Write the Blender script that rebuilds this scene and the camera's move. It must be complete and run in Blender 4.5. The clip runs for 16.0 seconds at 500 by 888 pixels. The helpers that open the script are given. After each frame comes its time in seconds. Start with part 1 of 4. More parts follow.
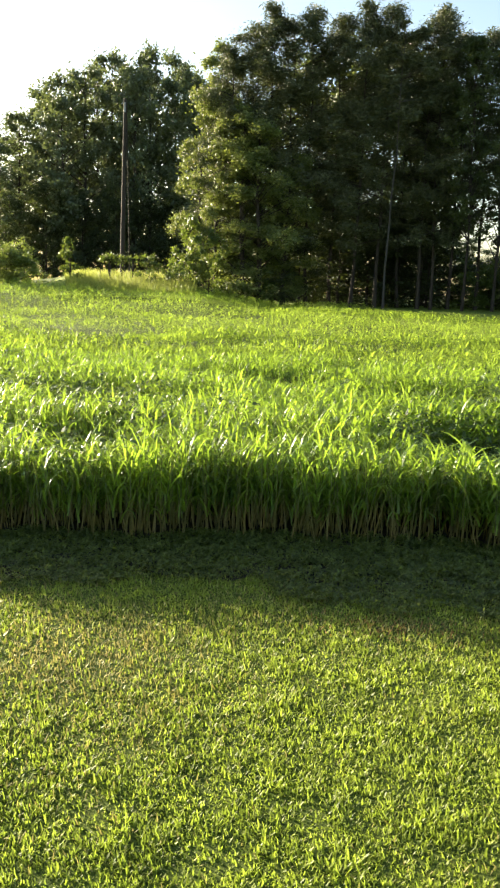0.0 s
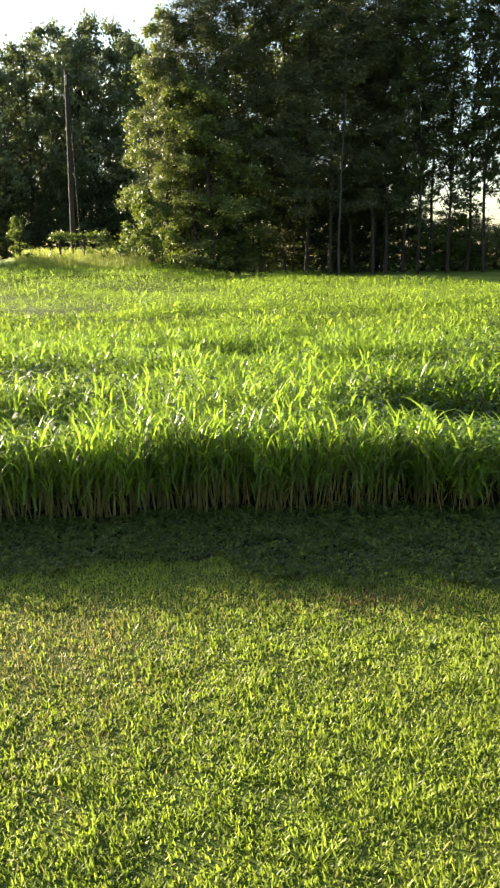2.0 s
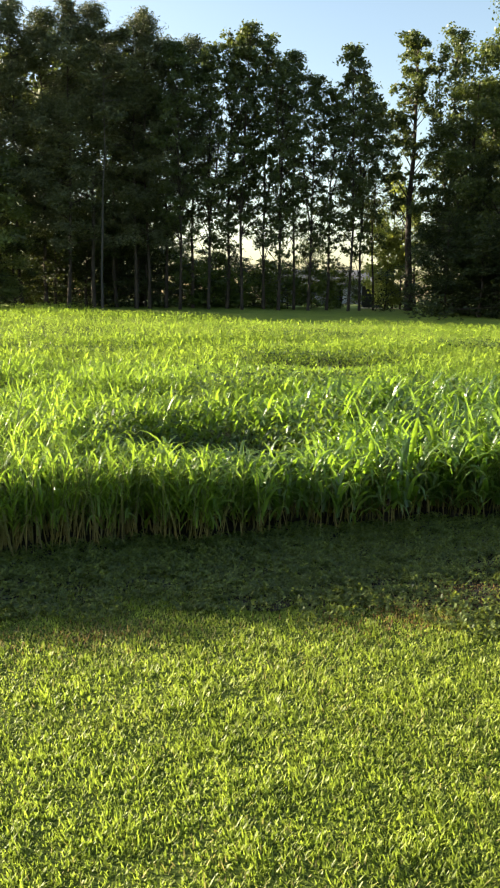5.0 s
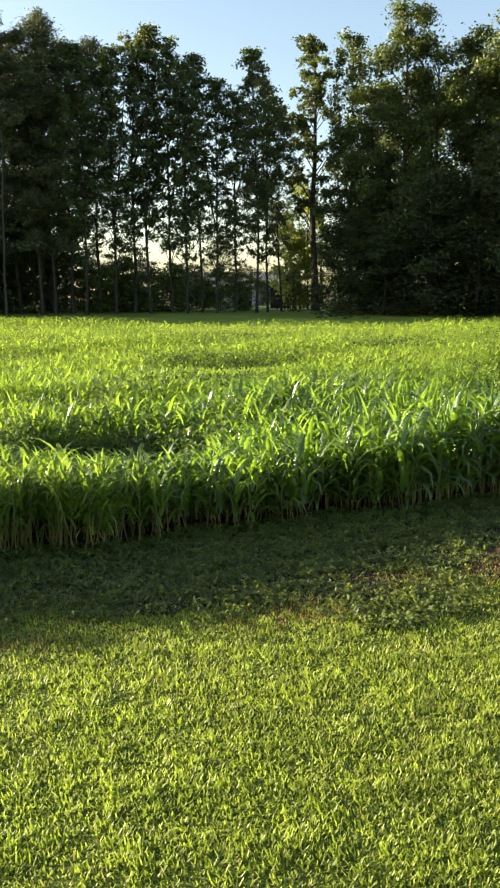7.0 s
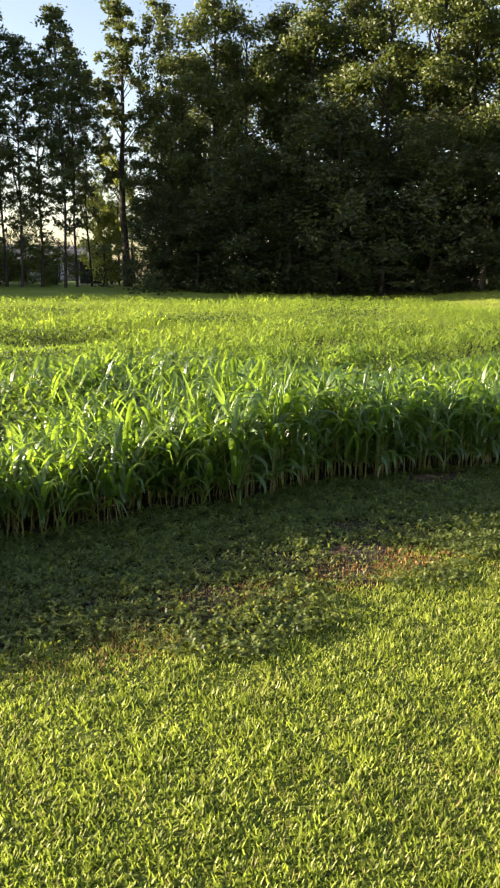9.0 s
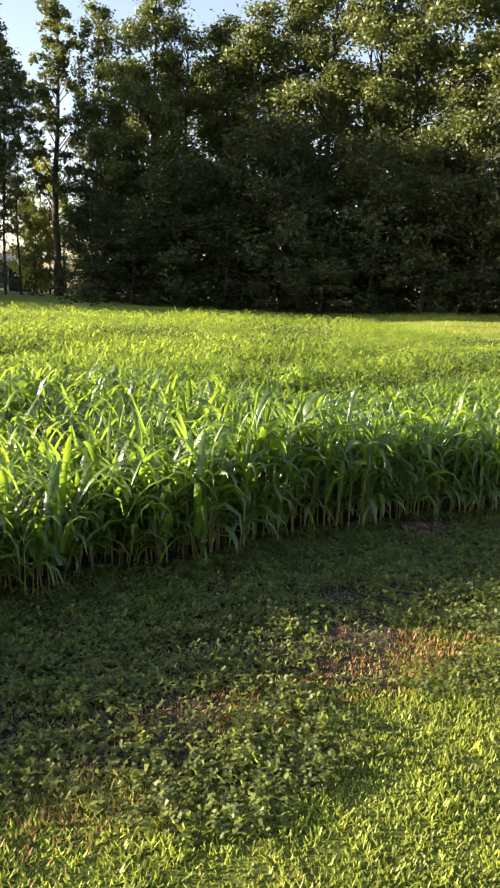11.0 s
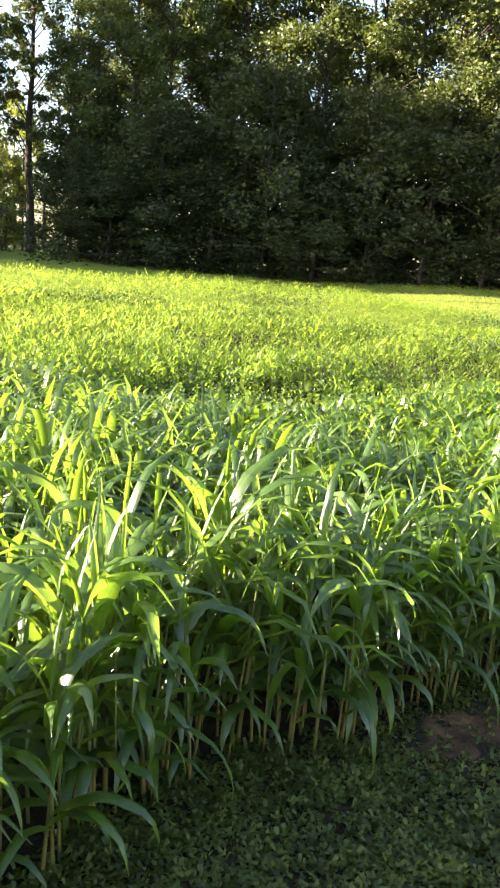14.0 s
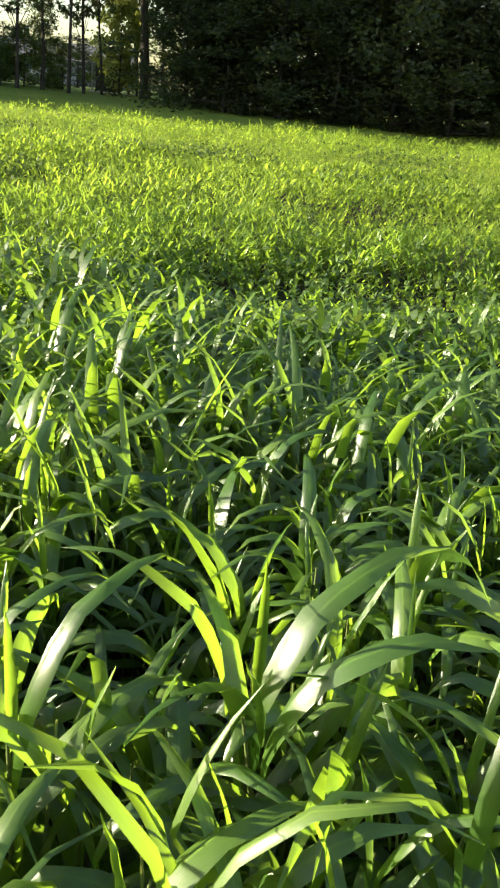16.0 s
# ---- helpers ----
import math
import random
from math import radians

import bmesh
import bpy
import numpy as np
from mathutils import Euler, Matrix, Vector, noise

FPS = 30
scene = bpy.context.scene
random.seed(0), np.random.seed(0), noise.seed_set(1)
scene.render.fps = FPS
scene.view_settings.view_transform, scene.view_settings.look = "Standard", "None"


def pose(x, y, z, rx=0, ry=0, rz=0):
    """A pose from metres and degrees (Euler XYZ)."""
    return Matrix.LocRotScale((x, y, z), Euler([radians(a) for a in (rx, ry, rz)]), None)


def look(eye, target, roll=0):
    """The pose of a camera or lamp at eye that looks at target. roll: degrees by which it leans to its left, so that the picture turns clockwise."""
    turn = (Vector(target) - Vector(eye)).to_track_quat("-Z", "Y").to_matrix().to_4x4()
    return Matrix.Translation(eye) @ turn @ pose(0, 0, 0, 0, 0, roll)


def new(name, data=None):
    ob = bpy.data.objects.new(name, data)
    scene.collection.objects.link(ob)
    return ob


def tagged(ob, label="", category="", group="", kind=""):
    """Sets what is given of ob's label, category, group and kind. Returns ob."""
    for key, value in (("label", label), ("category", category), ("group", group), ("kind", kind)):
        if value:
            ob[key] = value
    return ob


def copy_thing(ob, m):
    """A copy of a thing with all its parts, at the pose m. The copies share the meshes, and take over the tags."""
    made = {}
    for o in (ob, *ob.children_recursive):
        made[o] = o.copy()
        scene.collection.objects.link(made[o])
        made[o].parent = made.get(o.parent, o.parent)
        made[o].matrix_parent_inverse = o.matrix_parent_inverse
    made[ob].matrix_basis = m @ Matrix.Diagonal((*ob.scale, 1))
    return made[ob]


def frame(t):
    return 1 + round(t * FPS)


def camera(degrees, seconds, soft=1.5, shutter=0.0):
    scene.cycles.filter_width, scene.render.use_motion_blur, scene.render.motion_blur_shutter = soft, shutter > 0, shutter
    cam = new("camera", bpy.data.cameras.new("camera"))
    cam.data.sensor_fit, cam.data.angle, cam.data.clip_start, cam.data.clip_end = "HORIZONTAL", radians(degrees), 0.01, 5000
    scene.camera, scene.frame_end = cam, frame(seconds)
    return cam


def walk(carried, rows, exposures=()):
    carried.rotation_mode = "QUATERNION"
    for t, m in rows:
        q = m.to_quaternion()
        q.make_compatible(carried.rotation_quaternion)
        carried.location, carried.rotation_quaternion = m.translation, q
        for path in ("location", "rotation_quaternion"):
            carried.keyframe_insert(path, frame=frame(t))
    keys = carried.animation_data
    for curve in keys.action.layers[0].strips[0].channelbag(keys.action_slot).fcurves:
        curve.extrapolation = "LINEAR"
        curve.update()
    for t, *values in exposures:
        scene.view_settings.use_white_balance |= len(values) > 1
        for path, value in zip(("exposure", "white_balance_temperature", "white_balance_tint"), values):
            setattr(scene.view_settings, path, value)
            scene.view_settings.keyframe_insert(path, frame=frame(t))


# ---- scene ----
cam = camera(34.1, 16.0, 2.2, 0.1)
PATH = [
    (0, (0.834, -0.221, 1.637), (0.685, 1.739, 1.27), 2),
    (0.5, (0.82, -0.164, 1.639), (0.751, 1.801, 1.272), 1.9),
    (1, (0.817, -0.126, 1.641), (0.762, 1.839, 1.273), 0.4),
    (1.5, (0.823, -0.11, 1.626), (0.704, 1.846, 1.226), -1.3),
    (2, (0.867, -0.094, 1.63), (0.805, 1.858, 1.198), -0.7),
    (2.5, (0.902, -0.092, 1.639), (1.04, 1.863, 1.236), 0.8),
    (3, (0.949, -0.118, 1.653), (1.25, 1.825, 1.287), 1.2),
    (3.5, (0.988, -0.136, 1.653), (1.371, 1.795, 1.301), 1.4),
    (3.7, (0.999, -0.135, 1.653), (1.408, 1.791, 1.301), 1.6),
    (5.8, (1.165, -0.182, 1.641), (1.717, 1.709, 1.294), 0.4),
    (6, (1.179, -0.183, 1.647), (1.758, 1.7, 1.302), 0.4),
    (6.5, (1.207, -0.192, 1.643), (1.845, 1.672, 1.3), 0.2),
    (7, (1.246, -0.202, 1.632), (1.929, 1.646, 1.289), -0.3),
    (7.5, (1.233, -0.122, 1.615), (2.013, 1.682, 1.244), -0.2),
    (8, (1.199, 0.064, 1.625), (2.15, 1.779, 1.231), 0.3),
    (8.5, (1.288, 0.247, 1.6), (2.349, 1.898, 1.212), 0.5),
    (9, (1.555, 0.53, 1.565), (2.635, 2.167, 1.17), 0.7),
    (9.2, (1.634, 0.619, 1.552), (2.739, 2.235, 1.141), 0.9),
    (11.3, (2.072, 1.752, 1.514), (3.311, 3.283, 1.165), 2.36),
    (11.5, (2.171, 1.881, 1.526), (3.423, 3.398, 1.169), 1.65),
    (12, (2.554, 2.223, 1.513), (3.809, 3.729, 1.117), 1.44),
    (12.5, (2.914, 2.55, 1.505), (4.219, 4.012, 1.105), 2.59),
    (13, (3.305, 2.929, 1.526), (4.674, 4.335, 1.14), 3.62),
    (13.5, (3.752, 3.301, 1.53), (5.023, 4.791, 1.125), 3.32),
    (14, (4.081, 3.654, 1.526), (5.321, 5.162, 1.092), 4.75),
    (14.5, (4.421, 4.012, 1.531), (5.625, 5.533, 1.044), 4.18),
    (15, (4.723, 4.337, 1.549), (5.748, 5.962, 0.994), 3.65),
    (15.5, (4.952, 4.667, 1.533), (5.936, 6.283, 0.884), 4.48),
    (16, (5.143, 4.922, 1.527), (6.124, 6.483, 0.752), 5.77),
]
walk(cam, [(t, look(eye, target, roll)) for t, eye, target, roll in PATH], [
    (0, 2.4, 6500, 10), (8.0, 2.36, 6500, 11), (8.6, 2.42, 6600, 18), (11.3, 2.72, 6500, 26), (12.0, 2.9, 6500, 27), (12.5, 2.82, 6500, 24),
    (13.0, 3.0, 6500, 20), (13.5, 3.36, 6500, 22), (14.2, 3.22, 6400, 20), (15.2, 2.7, 6400, 10), (16, 2.48, 6500, 6)])
# ---- world, sun and exposure ----
SUN_AZ, SUN_EL = radians(-56), radians(13.1)      # azimuth from +y towards +x
world = bpy.data.worlds.new("world")
scene.world = world
world.use_nodes = True
wn, wl = world.node_tree.nodes, world.node_tree.links
sky = wn.new("ShaderNodeTexSky")
sky.sky_type = "NISHITA"
sky.sun_disc = False
sky.sun_elevation, sky.sun_rotation = SUN_EL, SUN_AZ
sky.dust_density, sky.air_density, sky.ozone_density = 1.4, 1.0, 0.6
wl.new(sky.outputs["Color"], wn["Background"].inputs["Color"])
wn["Background"].inputs["Strength"].default_value = 0.064

sun_data = bpy.data.lights.new("sun", "SUN")
sun_data.energy, sun_data.angle, sun_data.color = 5.0, radians(0.53), (1.0, 0.88, 0.68)
sun_ob = new("sun", sun_data)
sun_dir = Vector((math.sin(SUN_AZ) * math.cos(SUN_EL), math.cos(SUN_AZ) * math.cos(SUN_EL), math.sin(SUN_EL)))
sun_ob.matrix_world = look(sun_dir * 60, (0, 0, 0))



# ---- materials ----
def material(name):
    m = bpy.data.materials.new(name)
    m.use_nodes = True
    m.node_tree.nodes.clear()
    return m, m.node_tree.nodes, m.node_tree.links


def ramp(nodes, stops):
    r = nodes.new("ShaderNodeValToRGB")
    e = r.color_ramp.elements
    while len(e) < len(stops):
        e.new(0.5)
    for el, (p, c) in zip(e, stops):
        el.position, el.color = p, (*c, 1)
    return r


def noise_node(nodes, links, scale, detail=4.0, rough=0.6):
    n = nodes.new("ShaderNodeTexNoise")
    n.inputs["Scale"].default_value, n.inputs["Detail"].default_value, n.inputs["Roughness"].default_value = scale, detail, rough
    g = nodes.new("ShaderNodeNewGeometry")
    links.new(g.outputs["Position"], n.inputs["Vector"])
    return n


def mix_color(nodes, links, kind, fac, a, b):
    m = nodes.new("ShaderNodeMix")
    m.data_type, m.blend_type = "RGBA", kind
    for sock, v in ((m.inputs[0], fac), (m.inputs[6], a), (m.inputs[7], b)):
        if isinstance(v, (int, float)):
            sock.default_value = v
        elif isinstance(v, tuple):
            sock.default_value = (*v, 1)
        else:
            links.new(v, sock)
    return m.outputs[2]


def leaf_material(name, dark, light, glow, through_share=0.45, gloss=0.45, spread=3.0, patch=None, along=None, midrib=False, per_object=False, sheen=0.32):
    """A thin leaf: colour by leaf and by patch, light shining through."""
    m, n, l = material(name)
    g = n.new("ShaderNodeNewGeometry")
    r = ramp(n, [(0.0, dark), (0.55, tuple((a + b) / 2 for a, b in zip(dark, light))), (1.0, light)])
    src = g.outputs["Random Per Island"]
    if per_object:
        o = n.new("ShaderNodeObjectInfo")
        src = o.outputs["Random"]
    l.new(src, r.inputs["Fac"])
    col = r.outputs["Color"]
    nz = noise_node(n, l, spread)
    tone = ramp(n, [(0.3, (0.72, 0.74, 0.7)), (0.7, (1.25, 1.22, 1.15))])
    l.new(nz.outputs["Fac"], tone.inputs["Fac"])
    col = mix_color(n, l, "MULTIPLY", 1.0, col, tone.outputs["Color"])
    uv = n.new("ShaderNodeUVMap")
    sep = n.new("ShaderNodeSeparateXYZ")
    l.new(uv.outputs["UV"], sep.inputs[0])
    if along:
        a = ramp(n, along)
        l.new(sep.outputs["Y"], a.inputs["Fac"])
        col = mix_color(n, l, "MULTIPLY", 1.0, col, a.outputs["Color"])
    if midrib:
        b = ramp(n, [(0.0, (1, 1, 1)), (0.44, (1, 1, 1)), (0.49, (1.7, 1.6, 1.5)), (0.53, (1.7, 1.6, 1.5))])
        b.color_ramp.elements.new(0.58).color = (1, 1, 1, 1)
        l.new(sep.outputs["X"], b.inputs["Fac"])
        col = mix_color(n, l, "MULTIPLY", 1.0, col, b.outputs["Color"])
    if patch:
        pn = noise_node(n, l, patch[0], 3.0)
        pr = ramp(n, [(patch[1], (0, 0, 0)), (patch[2], (1, 1, 1))])
        l.new(pn.outputs["Fac"], pr.inputs["Fac"])
        col = mix_color(n, l, "MIX", pr.outputs["Color"], col, patch[3])
    p = n.new("ShaderNodeBsdfPrincipled")
    l.new(col, p.inputs["Base Color"])
    p.inputs["Roughness"].default_value = gloss
    p.inputs["Specular IOR Level"].default_value = sheen
    if midrib:
        w = n.new("ShaderNodeTexWave")
        w.inputs["Scale"].default_value, w.inputs["Distortion"].default_value = 6.0, 0.4
        l.new(uv.outputs["UV"], w.inputs["Vector"])
        bp = n.new("ShaderNodeBump")
        bp.inputs["Strength"].default_value, bp.inputs["Distance"].default_value = 0.25, 0.002
        l.new(w.outputs["Fac"], bp.inputs["Height"])
        l.new(bp.outputs["Normal"], p.inputs["Normal"])
    t = n.new("ShaderNodeBsdfTranslucent")
    l.new(mix_color(n, l, "MULTIPLY", 1.0, tone.outputs["Color"], mix_color(n, l, "MIX", 0.3, glow, col)), t.inputs["Color"])
    s = n.new("ShaderNodeMixShader")
    s.inputs[0].default_value = through_share
    l.new(p.outputs[0], s.inputs[1])
    l.new(t.outputs[0], s.inputs[2])
    out = n.new("ShaderNodeOutputMaterial")
    l.new(s.outputs[0], out.inputs["Surface"])
    return m


def solid_material(name, stops, scale, rough=0.85, bump=0.4, bump_scale=30.0, stretch=None, dist=0.02):
    m, n, l = material(name)
    nz = n.new("ShaderNodeTexNoise")
    nz.inputs["Scale"].default_value, nz.inputs["Detail"].default_value = scale, 8.0
    tc = n.new("ShaderNodeTexCoord")
    mp = n.new("ShaderNodeMapping")
    mp.inputs["Scale"].default_value = stretch or (1, 1, 1)
    l.new(tc.outputs["Object"], mp.inputs["Vector"])
    l.new(mp.outputs[0], nz.inputs["Vector"])
    r = ramp(n, stops)
    l.new(nz.outputs["Fac"], r.inputs["Fac"])
    p = n.new("ShaderNodeBsdfPrincipled")
    l.new(r.outputs["Color"], p.inputs["Base Color"])
    p.inputs["Roughness"].default_value = rough
    p.inputs["Specular IOR Level"].default_value = 0.25
    b = n.new("ShaderNodeTexNoise")
    b.inputs["Scale"].default_value, b.inputs["Detail"].default_value = bump_scale, 6.0
    l.new(mp.outputs[0], b.inputs["Vector"])
    bp = n.new("ShaderNodeBump")
    bp.inputs["Strength"].default_value, bp.inputs["Distance"].default_value = bump, dist
    l.new(b.outputs["Fac"], bp.inputs["Height"])
    l.new(bp.outputs["Normal"], p.inputs["Normal"])
    out = n.new("ShaderNodeOutputMaterial")
    l.new(p.outputs[0], out.inputs["Surface"])
    return m


def turf_material(name, low, mid, high, bare):
    """Short turf over soil, mixed by noise; bare: where the soil begins to show."""
    m, n, l = material(name)
    fine = noise_node(n, l, 55.0, 8.0, 0.7)
    soil = ramp(n, [(0.3, (0.035, 0.024, 0.014)), (0.7, (0.13, 0.085, 0.05))])
    l.new(fine.outputs["Fac"], soil.inputs["Fac"])
    blades = noise_node(n, l, 70.0, 6.0, 0.75)
    grass = ramp(n, [(0.3, low), (0.5, mid), (0.75, high)])
    l.new(blades.outputs["Fac"], grass.inputs["Fac"])
    broad = noise_node(n, l, 0.35, 5.0, 0.6)
    tone = ramp(n, [(0.3, (0.75, 0.8, 0.7)), (0.7, (1.2, 1.15, 1.0))])
    l.new(broad.outputs["Fac"], tone.inputs["Fac"])
    patchy = noise_node(n, l, 1.3, 6.0, 0.7)
    share = ramp(n, [(bare, (0, 0, 0)), (bare + 0.14, (0.8, 0.8, 0.8))])
    l.new(patchy.outputs["Fac"], share.inputs["Fac"])
    col = mix_color(n, l, "MIX", share.outputs["Color"], grass.outputs["Color"], soil.outputs["Color"])
    col = mix_color(n, l, "MULTIPLY", 1.0, col, tone.outputs["Color"])
    p = n.new("ShaderNodeBsdfPrincipled")
    l.new(col, p.inputs["Base Color"])
    p.inputs["Roughness"].default_value = 0.95
    p.inputs["Specular IOR Level"].default_value = 0.1
    bp = n.new("ShaderNodeBump")
    bp.inputs["Strength"].default_value, bp.inputs["Distance"].default_value = 0.5, 0.008
    l.new(blades.outputs["Fac"], bp.inputs["Height"])
    l.new(bp.outputs["Normal"], p.inputs["Normal"])
    out = n.new("ShaderNodeOutputMaterial")
    l.new(p.outputs[0], out.inputs["Surface"])
    return m


M_GROUND = turf_material("thatch_and_soil", (0.018, 0.028, 0.007), (0.075, 0.102, 0.02), (0.2, 0.225, 0.05), 0.64)
M_MOWN = turf_material("mown_turf", (0.08, 0.115, 0.02), (0.18, 0.23, 0.04), (0.31, 0.35, 0.08), 0.64)
M_LAWN = leaf_material("lawn_blade", (0.1, 0.13, 0.02), (0.3, 0.345, 0.05), (0.46, 0.61, 0.06), 0.4, 0.5, 4.0, patch=(1.1, 0.6, 0.8, (0.3, 0.28, 0.08)))
M_DRY = leaf_material("dry_blade", (0.17, 0.15, 0.05), (0.4, 0.35, 0.13), (0.52, 0.46, 0.12), 0.3, 0.7, 3.0)
M_RUST = leaf_material("rusty_blade", (0.12, 0.055, 0.024), (0.36, 0.21, 0.07), (0.5, 0.32, 0.07), 0.3, 0.7, 3.0)
M_WEED = leaf_material("weed_leaf", (0.015, 0.031, 0.012), (0.138, 0.176, 0.046), (0.45, 0.53, 0.055), 0.38, 0.55, 6.0)
M_LITTER = leaf_material("dead_litter", (0.03, 0.02, 0.013), (0.13, 0.085, 0.045), (0.16, 0.1, 0.05), 0.12, 0.85, 4.0)
M_CROP = leaf_material("crop_leaf", (0.042, 0.088, 0.015), (0.135, 0.21, 0.036), (0.44, 0.64, 0.05), 0.49, 0.36, 2.0, midrib=True, sheen=0.5,
                       along=[(0.0, (1.1, 1.05, 1.0)), (0.85, (1, 1, 1)), (1.0, (1.25, 1.1, 0.9))])
M_CROP_ONE = leaf_material("crop_leaf_near", (0.025, 0.064, 0.011), (0.085, 0.15, 0.025), (0.38, 0.6, 0.036), 0.44, 0.3, 9.0, sheen=1.0, midrib=True, per_object=True,
                           along=[(0.0, (1.1, 1.05, 1.0)), (0.85, (1, 1, 1)), (1.0, (1.3, 1.1, 0.9))])
M_CROP_BROAD = leaf_material("crop_leaf_broad", (0.026, 0.062, 0.012), (0.09, 0.15, 0.027), (0.38, 0.6, 0.036), 0.44, 0.32, 3.0, sheen=0.9, midrib=True)
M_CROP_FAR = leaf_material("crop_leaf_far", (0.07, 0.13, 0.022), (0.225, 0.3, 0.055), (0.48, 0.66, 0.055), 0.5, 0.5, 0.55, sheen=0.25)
M_STEM = leaf_material("crop_stem", (0.07, 0.1, 0.032), (0.2, 0.21, 0.08), (0.35, 0.4, 0.08), 0.15, 0.5, 8.0,
                       along=[(0.0, (1.25, 0.85, 0.7)), (0.3, (1.15, 0.9, 0.75)), (0.6, (0.9, 0.95, 0.9)), (1.0, (0.8, 0.9, 0.8))])
M_PEA = leaf_material("broad_weed_leaf", (0.026, 0.055, 0.017), (0.075, 0.12, 0.032), (0.24, 0.33, 0.04), 0.3, 0.62, 3.0)
M_BROAD = leaf_material("tree_leaf", (0.03, 0.05, 0.018), (0.088, 0.11, 0.04), (0.22, 0.27, 0.04), 0.24, 0.5, 0.5)
# the grey-green stands in for haze over the trees behind the pole
M_HAZED_OAK = leaf_material("hazed_oak_leaf", (0.045, 0.066, 0.034), (0.12, 0.145, 0.075), (0.22, 0.27, 0.07), 0.25, 0.45, 0.4, sheen=0.45)
# leaf brightened so that the corner trees look sunlit
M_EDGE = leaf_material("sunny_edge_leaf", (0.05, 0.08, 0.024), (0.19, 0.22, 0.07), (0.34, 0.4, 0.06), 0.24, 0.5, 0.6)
# darker leaf, carrying the shade of the far wood in its colour
M_SHADED_WOOD = leaf_material("shaded_wood_leaf", (0.02, 0.038, 0.012), (0.098, 0.12, 0.03), (0.24, 0.3, 0.035), 0.2, 0.5, 0.5)
# near-black leaf: the shade under the trees is put into its colour
M_SHADED_THICKET = leaf_material("shaded_undergrowth_leaf", (0.014, 0.024, 0.01), (0.05, 0.068, 0.024), (0.14, 0.17, 0.025), 0.25, 0.6, 0.5)
M_PINE = leaf_material("pine_needle", (0.036, 0.05, 0.025), (0.12, 0.128, 0.058), (0.16, 0.2, 0.05), 0.12, 0.55, 0.6)
M_SHRUB = leaf_material("shrub_leaf", (0.035, 0.07, 0.02), (0.11, 0.15, 0.035), (0.26, 0.33, 0.035), 0.3, 0.5, 1.0)
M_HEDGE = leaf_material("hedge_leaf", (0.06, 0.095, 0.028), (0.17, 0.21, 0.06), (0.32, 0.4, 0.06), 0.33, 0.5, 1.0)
# lightened so the bush looks sunlit; the dry grass by the pole shares it
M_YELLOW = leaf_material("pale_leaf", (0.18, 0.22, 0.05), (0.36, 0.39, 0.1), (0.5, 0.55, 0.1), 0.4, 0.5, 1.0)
M_BARK = solid_material("bark", [(0.3, (0.022, 0.018, 0.014)), (0.7, (0.08, 0.064, 0.05))], 3.0, 0.95, 0.8, 9.0, (4, 4, 0.7), 0.05)
M_GREYBARK = solid_material("grey_bark", [(0.3, (0.04, 0.036, 0.032)), (0.7, (0.1, 0.09, 0.08))], 3.0, 0.95, 0.6, 9.0, (4, 4, 0.5), 0.03)
M_POLE = solid_material("weathered_pole", [(0.3, (0.02, 0.016, 0.013)), (0.7, (0.065, 0.052, 0.042))], 5.0, 0.9, 0.5, 14.0, (8, 8, 0.4), 0.01)
M_METAL = solid_material("galvanised_steel", [(0.3, (0.2, 0.2, 0.2)), (0.7, (0.36, 0.36, 0.36))], 9.0, 0.5, 0.1, 30.0)
M_WALL = solid_material("pale_siding", [(0.3, (0.24, 0.25, 0.26)), (0.7, (0.36, 0.36, 0.37))], 1.2, 0.7, 0.15, 9.0)
M_ROOF = solid_material("grey_shingle", [(0.3, (0.09, 0.09, 0.095)), (0.7, (0.2, 0.2, 0.21))], 3.0, 0.9, 0.4, 12.0)
M_DOOR = solid_material("dark_panel", [(0.3, (0.03, 0.03, 0.035)), (0.7, (0.07, 0.07, 0.075))], 3.0, 0.6, 0.1, 12.0)
M_SOIL = solid_material("bare_soil", [(0.3, (0.055, 0.033, 0.018)), (0.7, (0.17, 0.1, 0.052))], 9.0, 0.95, 0.8, 40.0, None, 0.02)


# ---- ground shape ----
def rise(x, y):
    """Height of the ground: level by the lawn, climbing gently to the woods."""
    r = np.hypot(np.asarray(x, float) - 1.0, np.asarray(y, float))
    up = np.clip(r - 8.0, 0, 46.0)
    fwd = np.clip(np.asarray(y, float) / 10.0, 0, 1)
    fwd = np.maximum(fwd, np.clip((np.asarray(x, float) - 4) / 12.0, 0, 1))
    small = 0.012 * np.sin(1.7 * np.asarray(x, float) + 0.6) * np.cos(1.3 * np.asarray(y, float)) * np.clip(1 - r / 40, 0, 1)
    az = np.degrees(np.arctan2(np.asarray(x, float) - 1.0, np.asarray(y, float)))
    ahead = np.asarray(y, float) > 0
    bank = 0.72 * np.clip((r - 32) / 12, 0, 1) * np.clip((-3 - az) / 6, 0, 1) * ahead
    bank = bank + 0.45 * np.clip((r - 28) / 13, 0, 1) * np.clip((az - 42) / 9, 0, 1) * ahead
    bank = bank + 0.5 * np.clip((r - 42) / 5, 0, 1) * np.clip((az + 19) / 2, 0, 1) * np.clip((-8 - az) / 2, 0, 1) * ahead
    return 0.0255 * up * up / (up + 2.5) * fwd + small + bank


